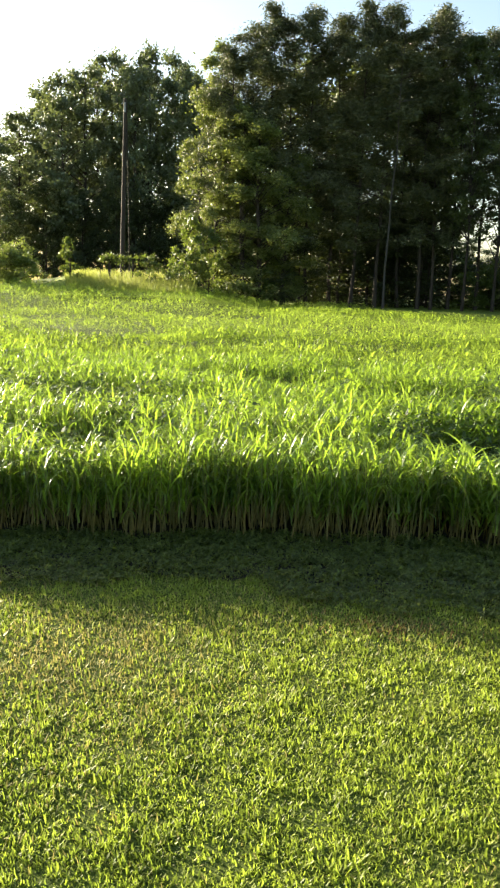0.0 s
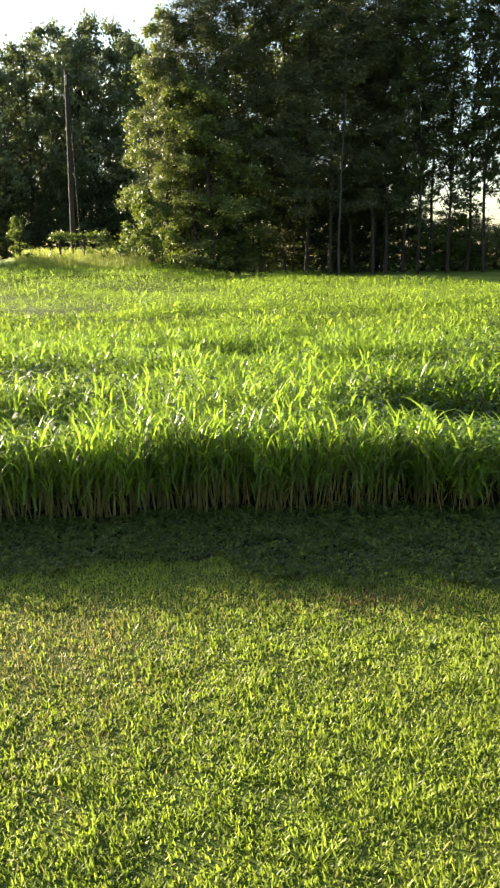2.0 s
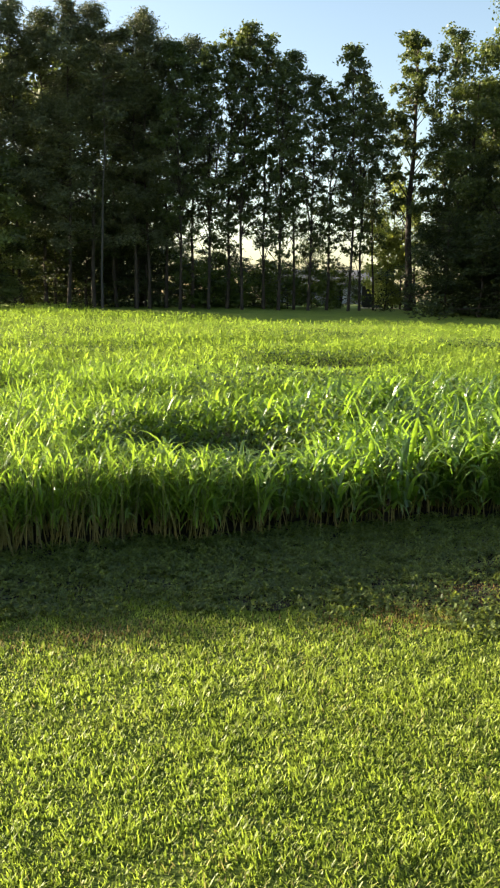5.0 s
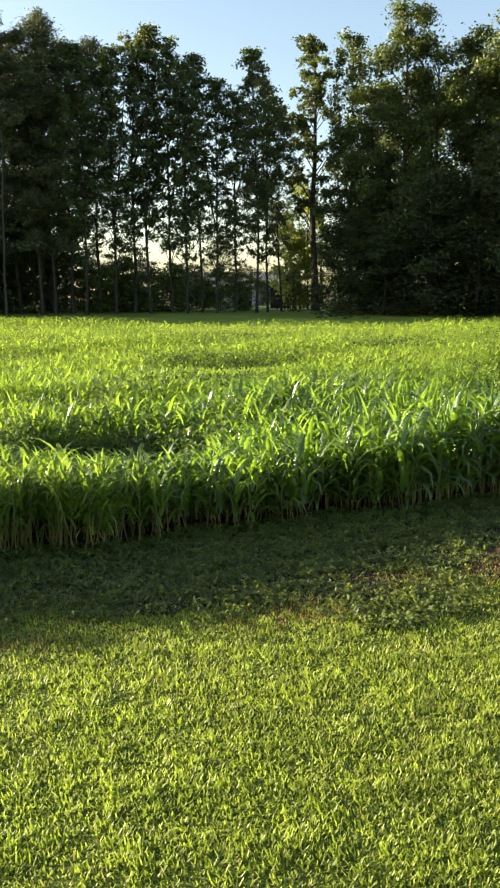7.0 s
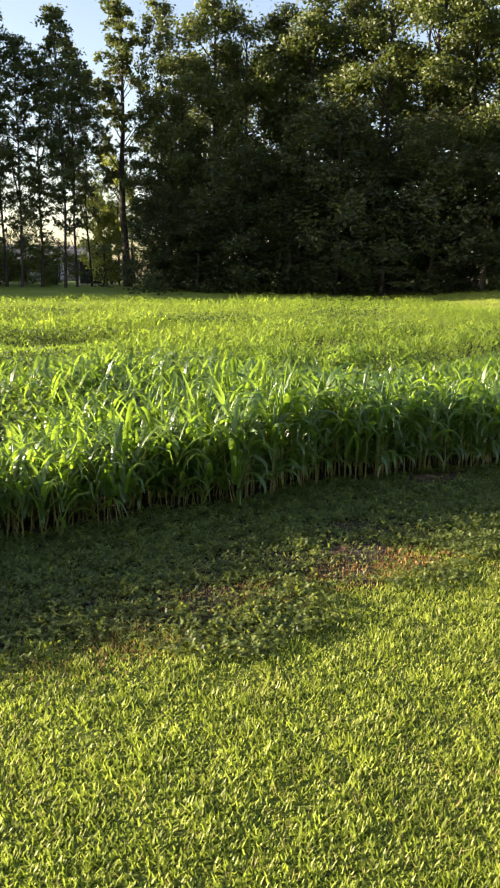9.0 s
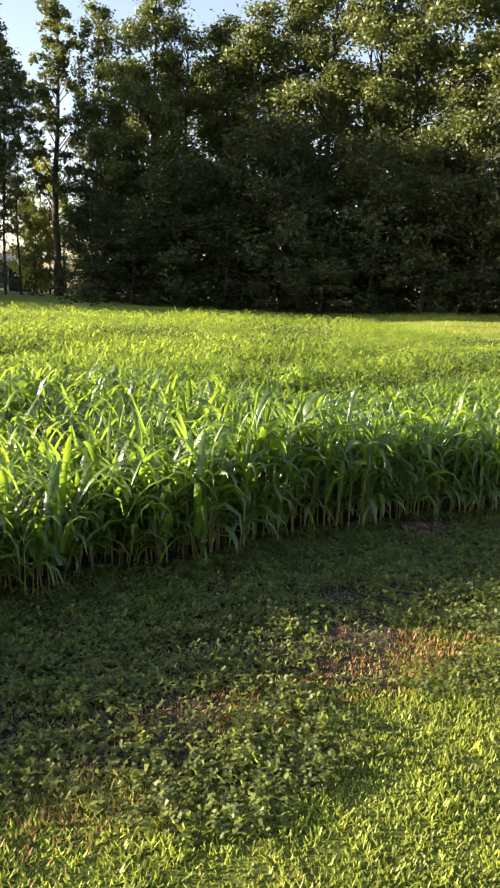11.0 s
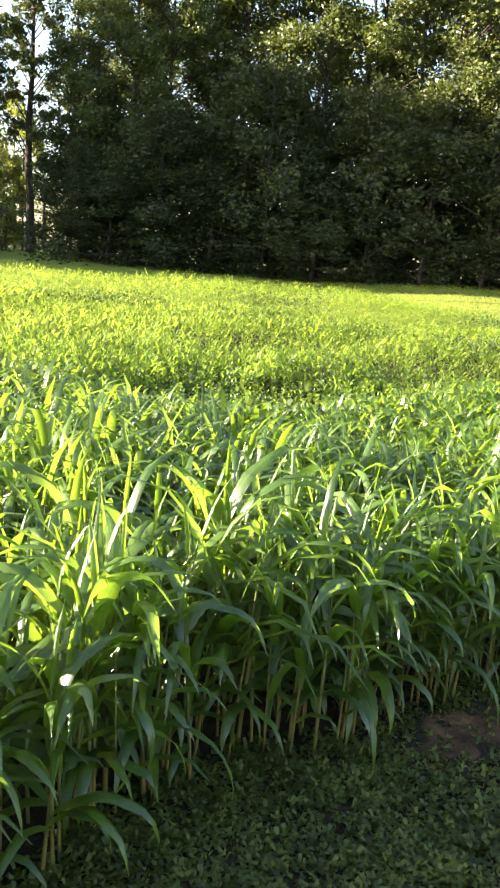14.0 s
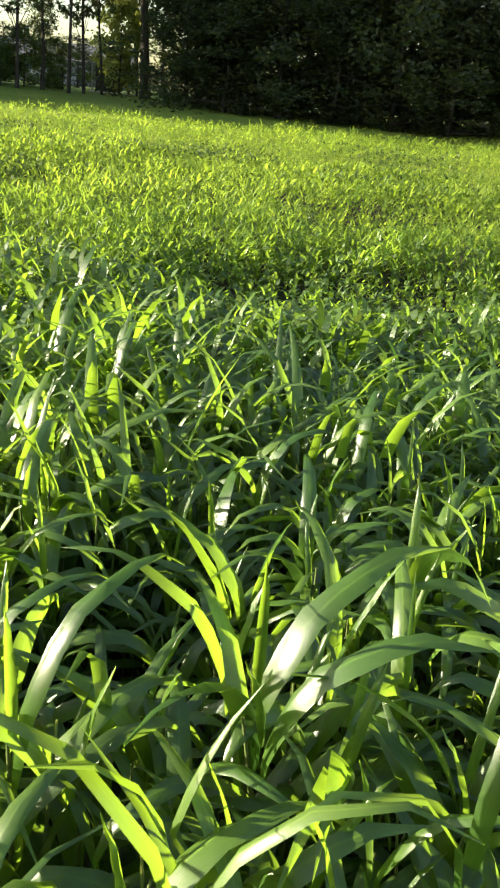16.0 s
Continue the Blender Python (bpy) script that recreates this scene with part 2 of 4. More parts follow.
def front(x):
    """The edge of the crop towards the lawn."""
    x = np.asarray(x, float)
    base = np.interp(x, [-30, -3, -1.2, 0.4, 1.9, 3.4, 4.6, 5.4, 6.0, 7.1, 9.0, 13.0, 20.0], [3.2, 4.4, 4.77, 4.98, 5.11, 5.2, 5.17, 5.33, 5.29, 5.07, 4.55, 3.0, 0.0])
    return base + 0.05 * np.sin(5.1 * x) + 0.04 * np.sin(11.3 * x + 1)


def back(x, y):
    """How far out the crop reaches, by azimuth."""
    az = np.degrees(np.arctan2(np.asarray(x, float) - 1.0, np.asarray(y, float)))
    return np.interp(az, [-40, -25, -19, -17.5, -9, -7, 0, 4, 8, 12, 20, 30, 37, 45, 47, 49, 52, 54, 58, 75], [45, 45, 44.5, 41.5, 41.5, 44.5, 43.5, 40.5, 36.5, 33.5, 32, 33, 33.5, 34.5, 33, 30.5, 27, 24.5, 23.5, 21])


def lumps(x, y, s, seed):
    """Smooth random field of about unit swing."""
    rng = np.random.default_rng(seed)
    v = 0
    for _ in range(7):
        a, f, p = rng.uniform(0, 2 * np.pi), s * rng.uniform(0.6, 1.9), rng.uniform(0, 6.28)
        v = v + np.sin(f * (np.cos(a) * x + np.sin(a) * y) + p)
    return v / 2.6


def tall(x, y):
    """Height of the crop's canopy."""
    r = np.hypot(x - 1.0, y)
    h = np.interp(r, [4, 7, 12, 20, 45], [0.705, 0.65, 0.54, 0.47, 0.44]) + 0.065 * lumps(x, y, 1.1, 3) + 0.06 * lumps(x, y, 0.45, 8) + 0.035 * lumps(x, y, 3.4, 9)
    h = h + (0.15 * np.clip((x - 4.2) / 1.0, 0, 1) * np.clip((9.5 - x) / 2, 0, 1) + np.interp(x, [-0.6, 0.8], [-0.12, -0.035])) * np.exp(-(y - 5.65) ** 2 / 0.8)
    hollows = np.random.default_rng(77)
    for _ in range(34):
        a, rr = hollows.uniform(-22, 62), hollows.uniform(8, 36)
        cx, cy, cr = 1 + rr * math.sin(radians(a)), rr * math.cos(radians(a)), hollows.uniform(0.4, 0.75) * (0.6 + rr / 18)
        h = h - hollows.uniform(0.14, 0.3) * np.exp(-((((x - cx) / 1.6) ** 2 + (y - cy) ** 2) / cr ** 2) ** 2)
    for cx, cy, cr, d in ((2.7, 7.1, 0.95, 0.44), (-2.0, 9.5, 0.9, 0.3), (2.3, 10.5, 0.85, 0.32), (3.3, 9.2, 0.5, 0.26), (0.4, 12.0, 0.8, 0.26), (1.3, 10.7, 0.6, 0.24), (-0.5, 7.0, 0.45, 0.2), (-0.9, 5.9, 0.4, 0.2), (5.1, 7.5, 0.5, 0.2), (14.1, 15.1, 1.0, 0.22), (1.1, 19.0, 1.5, 0.18), (-1.0, 8.6, 0.9, 0.14)):
        h = h - d * np.exp(-(((x - cx) ** 2 + (y - cy) ** 2) / cr ** 2) ** 2)
    return h


# ---- mesh builders ----
def sheet_mesh(name, verts, faces, mat, uv=None, smooth=True):
    """A mesh from arrays: verts (n, 3), faces (m, k)."""
    me = bpy.data.meshes.new(name)
    verts, faces = np.asarray(verts, np.float32), np.asarray(faces, np.int32)
    m, k = faces.shape
    me.vertices.add(len(verts))
    me.vertices.foreach_set("co", verts.ravel())
    me.loops.add(m * k)
    me.loops.foreach_set("vertex_index", faces.ravel())
    me.polygons.add(m)
    me.polygons.foreach_set("loop_start", np.arange(0, m * k, k, dtype=np.int32))
    if uv is not None:
        lay = me.uv_layers.new(name="UVMap")
        lay.uv.foreach_set("vector", np.asarray(uv, np.float32)[faces.ravel()].ravel())
    me.polygons.foreach_set("use_smooth", np.full(m, smooth))
    me.materials.append(mat)
    me.update(calc_edges=True)
    me.validate()
    return me


def ribbons(mid, side, cols=2, fold=0.0):
    """Strips along mid (n, k, 3), half as wide as side (n, k, 3) to each hand; cols 3 folds them along the middle."""
    n, k, _ = mid.shape
    if cols == 2:
        rows = np.stack([mid - side, mid + side], 2)
        us = [0.0, 1.0]
    else:
        along = np.gradient(mid, axis=1)
        nrm = np.cross(side, along)
        nrm /= np.linalg.norm(nrm, axis=2, keepdims=True) + 1e-9
        w = np.linalg.norm(side, axis=2, keepdims=True)
        rows = np.stack([mid - side, mid - nrm * w * fold, mid + side], 2)
        us = [0.0, 0.5, 1.0]
    verts = rows.reshape(-1, 3)
    idx = np.arange(n * k * cols).reshape(n, k, cols)
    quads = np.stack([idx[:, :-1, :-1], idx[:, :-1, 1:], idx[:, 1:, 1:], idx[:, 1:, :-1]], -1).reshape(-1, 4)
    u = np.broadcast_to(np.array(us), (n, k, cols))
    v = np.broadcast_to(np.linspace(0, 1, k)[None, :, None], (n, k, cols))
    return verts, quads, np.stack([u, v], -1).reshape(-1, 2)


def bent_strips(base, heading, lift, drop, length, width, k, twist=0.0, profile=None, power=1.4):
    """Mid lines and half widths of bent blades: heading, first lift and total drop in radians."""
    n = len(base)
    s = np.linspace(0, 1, k)
    ang = lift[:, None] - drop[:, None] * s[None, :] ** power
    step = (length / (k - 1))[:, None]
    dx, dz = np.cos(ang) * step, np.sin(ang) * step
    out = np.cumsum(np.concatenate([np.zeros((n, 1)), (dx[:, 1:] + dx[:, :-1]) / 2], 1), 1)
    up = np.cumsum(np.concatenate([np.zeros((n, 1)), (dz[:, 1:] + dz[:, :-1]) / 2], 1), 1)
    hx, hy = np.cos(heading)[:, None], np.sin(heading)[:, None]
    mid = np.stack([base[:, 0:1] + hx * out, base[:, 1:2] + hy * out, base[:, 2:3] + up], -1)
    prof = profile if profile is not None else np.interp(s, [0, 0.25, 0.6, 1], [0.8, 1, 0.75, 0.06])
    w = (width / 2)[:, None] * prof[None, :]
    tw = np.asarray(twist).reshape(-1, 1) * s[None, :]
    across = np.stack([-hy * np.ones_like(ang), hx * np.ones_like(ang), np.zeros_like(ang)], -1)
    norm = np.stack([-hx * np.sin(ang), -hy * np.sin(ang), np.cos(ang)], -1)
    side = (across * np.cos(tw)[..., None] + norm * np.sin(tw)[..., None]) * w[..., None]
    return mid, side


def tube_arrays(points, radii, sides=7, start=0):
    """A tapered tube along points."""
    pts = [Vector(p) for p in points]
    verts, faces, uvs = [], [], []
    for i, p in enumerate(pts):
        d = (pts[min(i + 1, len(pts) - 1)] - pts[max(i - 1, 0)]).normalized()
        a = d.cross(Vector((0.31, 0.95, 0.05))).normalized()
        b = d.cross(a)
        for j in range(sides):
            t = 2 * math.pi * j / sides
            verts.append(p + (a * math.cos(t) + b * math.sin(t)) * radii[i])
            uvs.append((j / sides, i / (len(pts) - 1)))
    for i in range(len(pts) - 1):
        for j in range(sides):
            q = (j + 1) % sides
            faces.append((start + i * sides + j, start + i * sides + q, start + (i + 1) * sides + q, start + (i + 1) * sides + j))
    return verts, faces, uvs


def join_tubes(name, tubes, mat):
    v, f, u = [], [], []
    for points, radii, sides in tubes:
        a, b, c = tube_arrays(points, radii, sides, len(v))
        v += a
        f += b
        u += c
    return sheet_mesh(name, [tuple(p) for p in v], f, mat, u)


def part_mesh(name, me, parent, label=""):
    ob = new(name, me)
    ob.parent = parent
    return tagged(ob, label) if label else ob


def part(name, bm, mat, parent, label=""):
    me = bpy.data.meshes.new(name)
    bm.to_mesh(me)
    bm.free()
    me.materials.append(mat)
    return part_mesh(name, me, parent, label)


def box(bm, cx, cy, cz, sx, sy, sz, bevel=0.0, turn=None):
    made = bmesh.ops.create_cube(bm, size=1.0)["verts"]
    m = Matrix.Translation((cx, cy, cz)) @ (turn or Matrix()) @ Matrix.Diagonal((sx, sy, sz, 1))
    bmesh.ops.transform(bm, matrix=m, verts=made)
    if bevel:
        edges = list({e for v in made for e in v.link_edges})
        bmesh.ops.bevel(bm, geom=edges, offset=bevel, segments=2, affect="EDGES", profile=0.5)


def polar(az, r):
    """A place by azimuth in degrees and distance from the lawn."""
    x, y = 1.0 + r * math.sin(radians(az)), r * math.cos(radians(az))
    return x, y, float(rise(x, y))


# ---- the ground: one sheet to the horizon ----
near = np.concatenate([np.arange(-60, -14, 2.0), np.arange(-14, 24, 0.5), np.arange(24, 84, 2.0)])
steps = np.concatenate([-np.geomspace(2600, 70, 14), near, np.geomspace(92, 2600, 14)])
gx, gy = np.meshgrid(steps, steps, indexing="ij")
far_off = np.hypot(gx, gy)
gz = np.where(far_off > 200, np.minimum(rise(gx, gy), 1.1), rise(gx, gy))
nn = len(steps)
gi = np.arange(nn * nn).reshape(nn, nn)
quads = np.stack([gi[:-1, :-1], gi[1:, :-1], gi[1:, 1:], gi[:-1, 1:]], -1).reshape(-1, 4)
ground = new("ground", sheet_mesh("ground", np.stack([gx, gy, gz], -1).reshape(-1, 3), quads, M_GROUND))
# mown grass between the crop and the woods
azs, rs = np.radians(np.linspace(-34, 84, 119)), np.linspace(0, 1, 16)
ga, gr = np.meshgrid(azs, rs, indexing="ij")
edge_r = np.interp(np.degrees(ga), [-40, -10, 0, 4, 8, 12, 20, 37, 50, 55, 75], [40, 39, 37, 35, 30, 26, 23, 21, 20, 19, 17])
rad = edge_r + (74 - edge_r) * gr
mx, my = 1.0 + rad * np.sin(ga), rad * np.cos(ga)
ni = np.arange(ga.size).reshape(ga.shape)
quads = np.stack([ni[:-1, :-1], ni[:-1, 1:], ni[1:, 1:], ni[1:, :-1]], -1).reshape(-1, 4)
mown = new("mown_margin", sheet_mesh("mown_margin", np.stack([mx, my, rise(mx, my) + 0.02], -1).reshape(-1, 3), quads, M_MOWN))
tagged(mown, "mown grass margin between field and woods", "grass", kind="structure")
tagged(ground, "gently rising ground of thatch, mown grass and soil", "ground", kind="structure")


# ---- the lawn ----
def scatter(count, x0, x1, y0, y1, seed):
    rng = np.random.default_rng(seed)
    return rng.uniform(x0, x1, count), rng.uniform(y0, y1, count), rng


def weed_depth(x):
    """How far the creeping weeds reach out from the crop."""
    return np.interp(x, [-0.5, 0.6, 1.6, 2.4, 3.4, 4.2, 5.0, 7.0], [0.8, 0.92, 1.08, 1.5, 1.9, 1.75, 1.55, 1.2])


def weedy(x, y):
    """Share of creeping weeds in the turf: a band along the crop, wider to one side."""
    off = (front(x) - y) / weed_depth(x) + 0.16 * lumps(x, y, 2.4, 61) + 0.1 * lumps(x, y, 7.0, 62)
    return np.clip((1.12 - off) / 0.5, 0, 1)


def blades(name, x, y, rng, low, high, wide, mat, label, lean=0.5, k=3, tuft=0.0):
    n = len(x)
    base = np.stack([x, y, rise(x, y) - 0.004], -1)
    length = rng.uniform(low, high, n)
    if tuft:
        length = length * np.clip(1 + tuft * (lumps(x, y, 16.0, 63) + lumps(x, y, 34.0, 64)), 0.7, 1.8)
    mid, side = bent_strips(base, rng.uniform(0, 6.283, n), np.pi / 2 - np.abs(rng.normal(0, lean, n)), rng.uniform(0.1, 1.3, n), length,
                            rng.uniform(0.7, 1.3, n) * wide, k, rng.normal(0, 0.8, n), np.array([1, 0.85, 0.08]) if k == 3 else np.array([1, 0.15]))
    v, f, u = ribbons(mid, side)
    ob = new(name, sheet_mesh(name, v, f, mat, u))
    return tagged(ob, label, "grass", kind="stuff")


def straw_share(x, y):
    """Where the mown turf is thin and straw-coloured."""
    s = 0.08 + 0.2 * lumps(x, y, 1.5, 21) + 0.16 * lumps(x, y, 4.0, 22)
    s = s + 1.0 * np.exp(-((x + 0.15) ** 2 / 0.4 + (y - 3.25) ** 2 / 0.4)) + 0.7 * np.exp(-((x - 1.45) ** 2 / 0.12 + (y - 3.72) ** 2 / 0.05)) + 0.7 * np.exp(-((x - 3.25) ** 2 / 0.12 + (y - 3.85) ** 2 / 0.1))
    s = s + 0.6 * np.exp(-((x - 3.4) ** 2 / 0.4 + (y - 3.95) ** 2 / 0.1))
    return s


def rust_share(x, y):
    """The rusty brown patches by the edge of the crop."""
    return (1.7 * np.exp(-((x - 4.55) ** 2 / 0.32 + (y - 3.74 + 0.12 * (x - 4.6)) ** 2 / 0.032)) + 1.0 * np.exp(-((x - 3.5) ** 2 / 0.2 + (y - 3.85) ** 2 / 0.06)) + 0.7 * np.exp(-((x - 2.9) ** 2 / 0.2 + (y - 3.6) ** 2 / 0.05)) + 0.5 * np.exp(-((x - 1.28) ** 2 / 0.12 + (y - 3.68) ** 2 / 0.02)))


def soil_share(x, y):
    """Bare earth close to the crop."""
    return (0.6 * np.exp(-((x - 4.5) ** 2 / 0.1 + (y - 4.05) ** 2 / 0.012)) + 1.6 * np.exp(-((x - 6.36) ** 2 / 0.12 + (y - 5.1) ** 2 / 0.025)) + np.exp(-((x - 4.9) ** 2 / 0.05 + (y - 4.42) ** 2 / 0.012))
            + np.clip(0.7 * lumps(x, y, 2.2, 33) - 0.6, 0, 0.6) * (y > front(x) - 1.4))


def lawn_part(x, y):
    """The stretch of lawn in front of the field where the turf is built blade by blade."""
    left = x > 0.7 - 0.4 * (y + 0.2)
    right = x < np.maximum(1.8 + (y - 0.55) * 1.3, 2.3 + (y - 1.7) * 1.55)
    return left & right & (np.hypot(x - 0.83, y + 0.22) > 1.75)


x, y, rng = scatter(46000, -2.0, 8.6, 1.3, 5.5, 11)
x, y = np.repeat(x, 12), np.repeat(y, 12)
x, y = x + rng.normal(0, 0.02, len(x)), y + rng.normal(0, 0.02, len(x))
xu, yu, _ = scatter(640000, -2.0, 8.6, 1.3, 5.5, 17)
x, y = np.concatenate([x, xu]), np.concatenate([y, yu])
off = front(x) - y
dens = (1 - 0.78 * weedy(x, y) ** 1.8) * np.clip(0.97 + 0.1 * lumps(x, y, 22.0, 64), 0.75, 1)
keep = (off > -0.05) & (rng.uniform(0, 1, len(x)) < dens * np.clip(1.15 - 0.9 * np.clip(straw_share(x, y), 0, 1) - 0.6 * rust_share(x, y) - 0.9 * soil_share(x, y), 0.12, 1)) & lawn_part(x, y)
x, y = x[keep], y[keep]
far_part = (y > 2.9) & (rng.uniform(0, 1, len(x)) < 0.3)
x, y = x[~far_part], y[~far_part]
close = y < 1.75 + 0.1 * x
blades("lawn_grass", x[close], y[close], rng, 0.015, 0.034, 0.0086, M_LAWN, "short mown yellow-green lawn grass in low sun", 0.95, 2, 0.2)
blades("lawn_grass", x[~close], y[~close], rng, 0.014, 0.033, 0.0094, M_LAWN, "short mown yellow-green lawn grass beside the field", 0.95, 2, 0.2)

# the rest of the lawn round about, thinner
x, y, rng = scatter(70000, -6.0, 11.0, -5.0, 5.4, 18)
keep = ~lawn_part(x, y) & (front(x) - y > 0)
blades("lawn_grass", x[keep], y[keep], rng, 0.02, 0.05, 0.022, M_LAWN, "short mown yellow-green lawn grass round about", 0.95, 2)

x, y, rng = scatter(240000, -1.6, 5.2, 1.35, 5.3, 12)
keep = (front(x) - y > 0.0) & lawn_part(x, y) & (rng.uniform(0, 1, len(x)) < np.clip(straw_share(x, y), 0.03, 0.95) * (1 - 0.6 * weedy(x, y)))
blades("dry_grass", x[keep], y[keep], rng, 0.014, 0.042, 0.0065, M_DRY, "straw-coloured clippings and thin dry turf", 1.1, 2)

x, y, rng = scatter(150000, 0.6, 7.0, 3.3, 5.0, 13)
keep = rng.uniform(0, 1, len(x)) < rust_share(x, y) * np.clip(0.75 + 0.5 * lumps(x, y, 14.0, 65), 0.15, 1)
blades("rusty_grass", x[keep], y[keep], rng, 0.012, 0.038, 0.009, M_RUST, "rusty brown withered grass by the field edge", 1.15, 2)


x, y, rng = scatter(190000, -1.6, 8.2, 2.2, 5.6, 15)
keep = (front(x) - y > -0.1) & lawn_part(x, y) & (rng.uniform(0, 1, len(x)) < np.clip(0.55 * weedy(x, y) + soil_share(x, y) + 0.5 * rust_share(x, y), 0, 1))
blades("leaf_litter", x[keep], y[keep], rng, 0.012, 0.035, 0.009, M_LITTER, "dead brown litter between the weeds", 1.25, 2)


def weed_leaves(count, seed):
    """Creeping broad-leaved weeds: trefoil leaves on the ground beside the crop."""
    rng = np.random.default_rng(seed)
    heads = count // 24
    hx = rng.uniform(-1.6, 8.2, heads)
    hy = front(hx) + 0.1 - rng.uniform(0, 2.4, heads)
    spread, high = rng.uniform(0.04, 0.1, heads), rng.uniform(0.012, 0.055, heads)
    q = rng.integers(0, heads, count)
    dx, dy = rng.normal(0, 0.6, count), rng.normal(0, 0.6, count)
    x, y = hx[q] + dx * spread[q], hy[q] + dy * spread[q]
    want = weedy(x, y) ** 0.7 * np.clip(1.0 - 0.95 * soil_share(x, y) - 0.85 * rust_share(x, y), 0.05, 1) * np.clip(0.95 + 0.3 * lumps(x, y, 2.6, 5), 0.25, 1)
    keep = (rng.uniform(0, 1, count) < want) & lawn_part(x, y)
    dome = np.clip(1 - 0.45 * (dx ** 2 + dy ** 2), 0.12, 1) * high[q] * rng.uniform(0.55, 1.1, count)
    x, y, dome = x[keep], y[keep], dome[keep]
    n = len(x)
    z = rise(x, y) + 0.006 + dome
    turn0 = rng.uniform(0, 6.283, n)
    vs, fs, us = [], [], []
    for j in range(3):
        size = rng.uniform(0.008, 0.0155, n)
        base = np.stack([x, y, z], -1)
        mid, side = bent_strips(base, turn0 + j * 2.1 + rng.normal(0, 0.25, n), rng.normal(0.2, 0.5, n), rng.uniform(0, 1.1, n), size * 1.4, size * 1.3, 2,
                                rng.normal(0, 0.4, n), np.array([0.45, 0.8]))
        v, f, u = ribbons(mid, side)
        fs.append(f + sum(len(a) for a in vs))
        vs.append(v)
        us.append(u)
    return sheet_mesh("creeping_weeds", np.concatenate(vs), np.concatenate(fs), M_WEED, np.concatenate(us))


weeds = tagged(new("creeping_weeds", weed_leaves(205000, 14)), "creeping green clover-like weeds along the crop", "weeds", kind="stuff")


# sunlit mown strip between the crop and the dark wood
rng = np.random.default_rng(71)
sa, sr = np.radians(rng.uniform(43, 66, 46000)), rng.uniform(21, 43, 46000)
x, y = 1.0 + sr * np.sin(sa), sr * np.cos(sa)
keep = sr > back(x, y) - 0.5
blades("mown_grass", x[keep], y[keep], rng, 0.05, 0.12, 0.035, M_LAWN, "short bright mown grass between field and wood", 0.9, 2)


# tall dry grass round the foot of the pole
rng = np.random.default_rng(72)
sa, sr = np.radians(rng.uniform(-17.5, -8.8, 9000)), rng.uniform(41.8, 49, 9000)
blades("tall_dry_grass", 1.0 + sr * np.sin(sa), sr * np.cos(sa), rng, 0.25, 0.6, 0.04, M_YELLOW, "pale yellow sunlit grass round the pole", 0.5, 2)


# ---- the crop ----
def stand(x, y, rng, leaves, k, cols, wide, scale=1.0, flat=0.0):
    """Arrays of the stems and leaves of many plants."""
    n = len(x)
    top = tall(x, y) * rng.uniform(0.82 + 0.1 * flat, 1.12 - 0.06 * flat, n) * scale
    zb = rise(x, y)
    plan = rng.uniform(0, 6.283, n)
    grassy = np.clip((np.hypot((x - 6.5) / 1.6, y - 6.8) - 2.0) / 1.8, 0, 0.85)
    vs, fs, us = [], [], []
    count = 0
    foot = rng.uniform(0.03, 0.24, n) + 0.16 * grassy
    for j in range(leaves):
        s = (j + 0.6) / leaves
        h0 = top * (foot + (0.78 - foot) * s - 0.06 * grassy) * rng.uniform(0.8, 1.1, n)
        head = plan + np.pi * j + rng.normal(0, 0.45, n)
        length = top * rng.uniform(0.42, 0.78, n) * (1.05 - 0.2 * s) * (1 - 0.25 * flat)
        lift = rng.normal(1.08 + 0.15 * s, 0.17, n)
        dropp = np.clip(rng.normal(2.2 - 0.6 * s, 0.55, n), 0.3, 3.0)
        lift = lift + (rng.normal(1.25 - 0.4 * flat, 0.2, n) - lift) * grassy
        dropp = dropp + (np.clip(rng.normal(2.1, 0.7, n), 0.2, 3.2) - dropp) * grassy
        length = length * (1 - 0.25 * grassy)
        upright = rng.uniform(0, 1, n) < ((0.24 - 0.14 * flat) if j == leaves - 1 else 0.05 * (1 - flat))
        lift = np.where(upright, 1.3, lift)
        dropp = np.where(upright, 0.5, dropp)
        length = np.where(upright, 0.5 * length, length)
        base = np.stack([x, y, zb + h0], -1)
        mid, side = bent_strips(base, head, lift, dropp, length, wide * rng.uniform(0.7, 1.25, n) * np.where(upright, 0.6, 1.0), k, rng.normal(0, 0.35, n), None, 1.6)
        v, f, u = ribbons(mid, side, cols, 0.35)
        vs.append(v)
        fs.append(f + count)
        us.append(u)
        count += len(v)
    return np.concatenate(vs), np.concatenate(fs), np.concatenate(us), top, zb


def stems(x, y, top, zb, rng, share=0.8, wide=0.009):
    n = len(x)
    vs, fs, us = [], [], []
    lean = rng.normal(0, 0.07, (n, 2))
    k = 3
    s = np.linspace(0, 1, k)
    mid = np.stack([x[:, None] + lean[:, :1] * s, y[:, None] + lean[:, 1:] * s, zb[:, None] - 0.01 + (top * share)[:, None] * s], -1)
    count = 0
    for a in (0.0, np.pi / 2):
        w = wide / 2 * np.array([1.0, 0.85, 0.5])
        turn = rng.uniform(0, 0.5, n) + a
        side = np.stack([np.cos(turn)[:, None] * w, np.sin(turn)[:, None] * w, np.zeros((n, k))], -1)
        v, f, u = ribbons(mid, side)
        vs.append(v)
        fs.append(f + count)
        us.append(u)
        count += len(v)
    return np.concatenate(vs), np.concatenate(fs), np.concatenate(us)


def in_plot(x, y):
    """The strip where each plant is a thing of its own."""
    return (x > 4.55) & (x < 7.3) & (y < front(x) + 1.4)


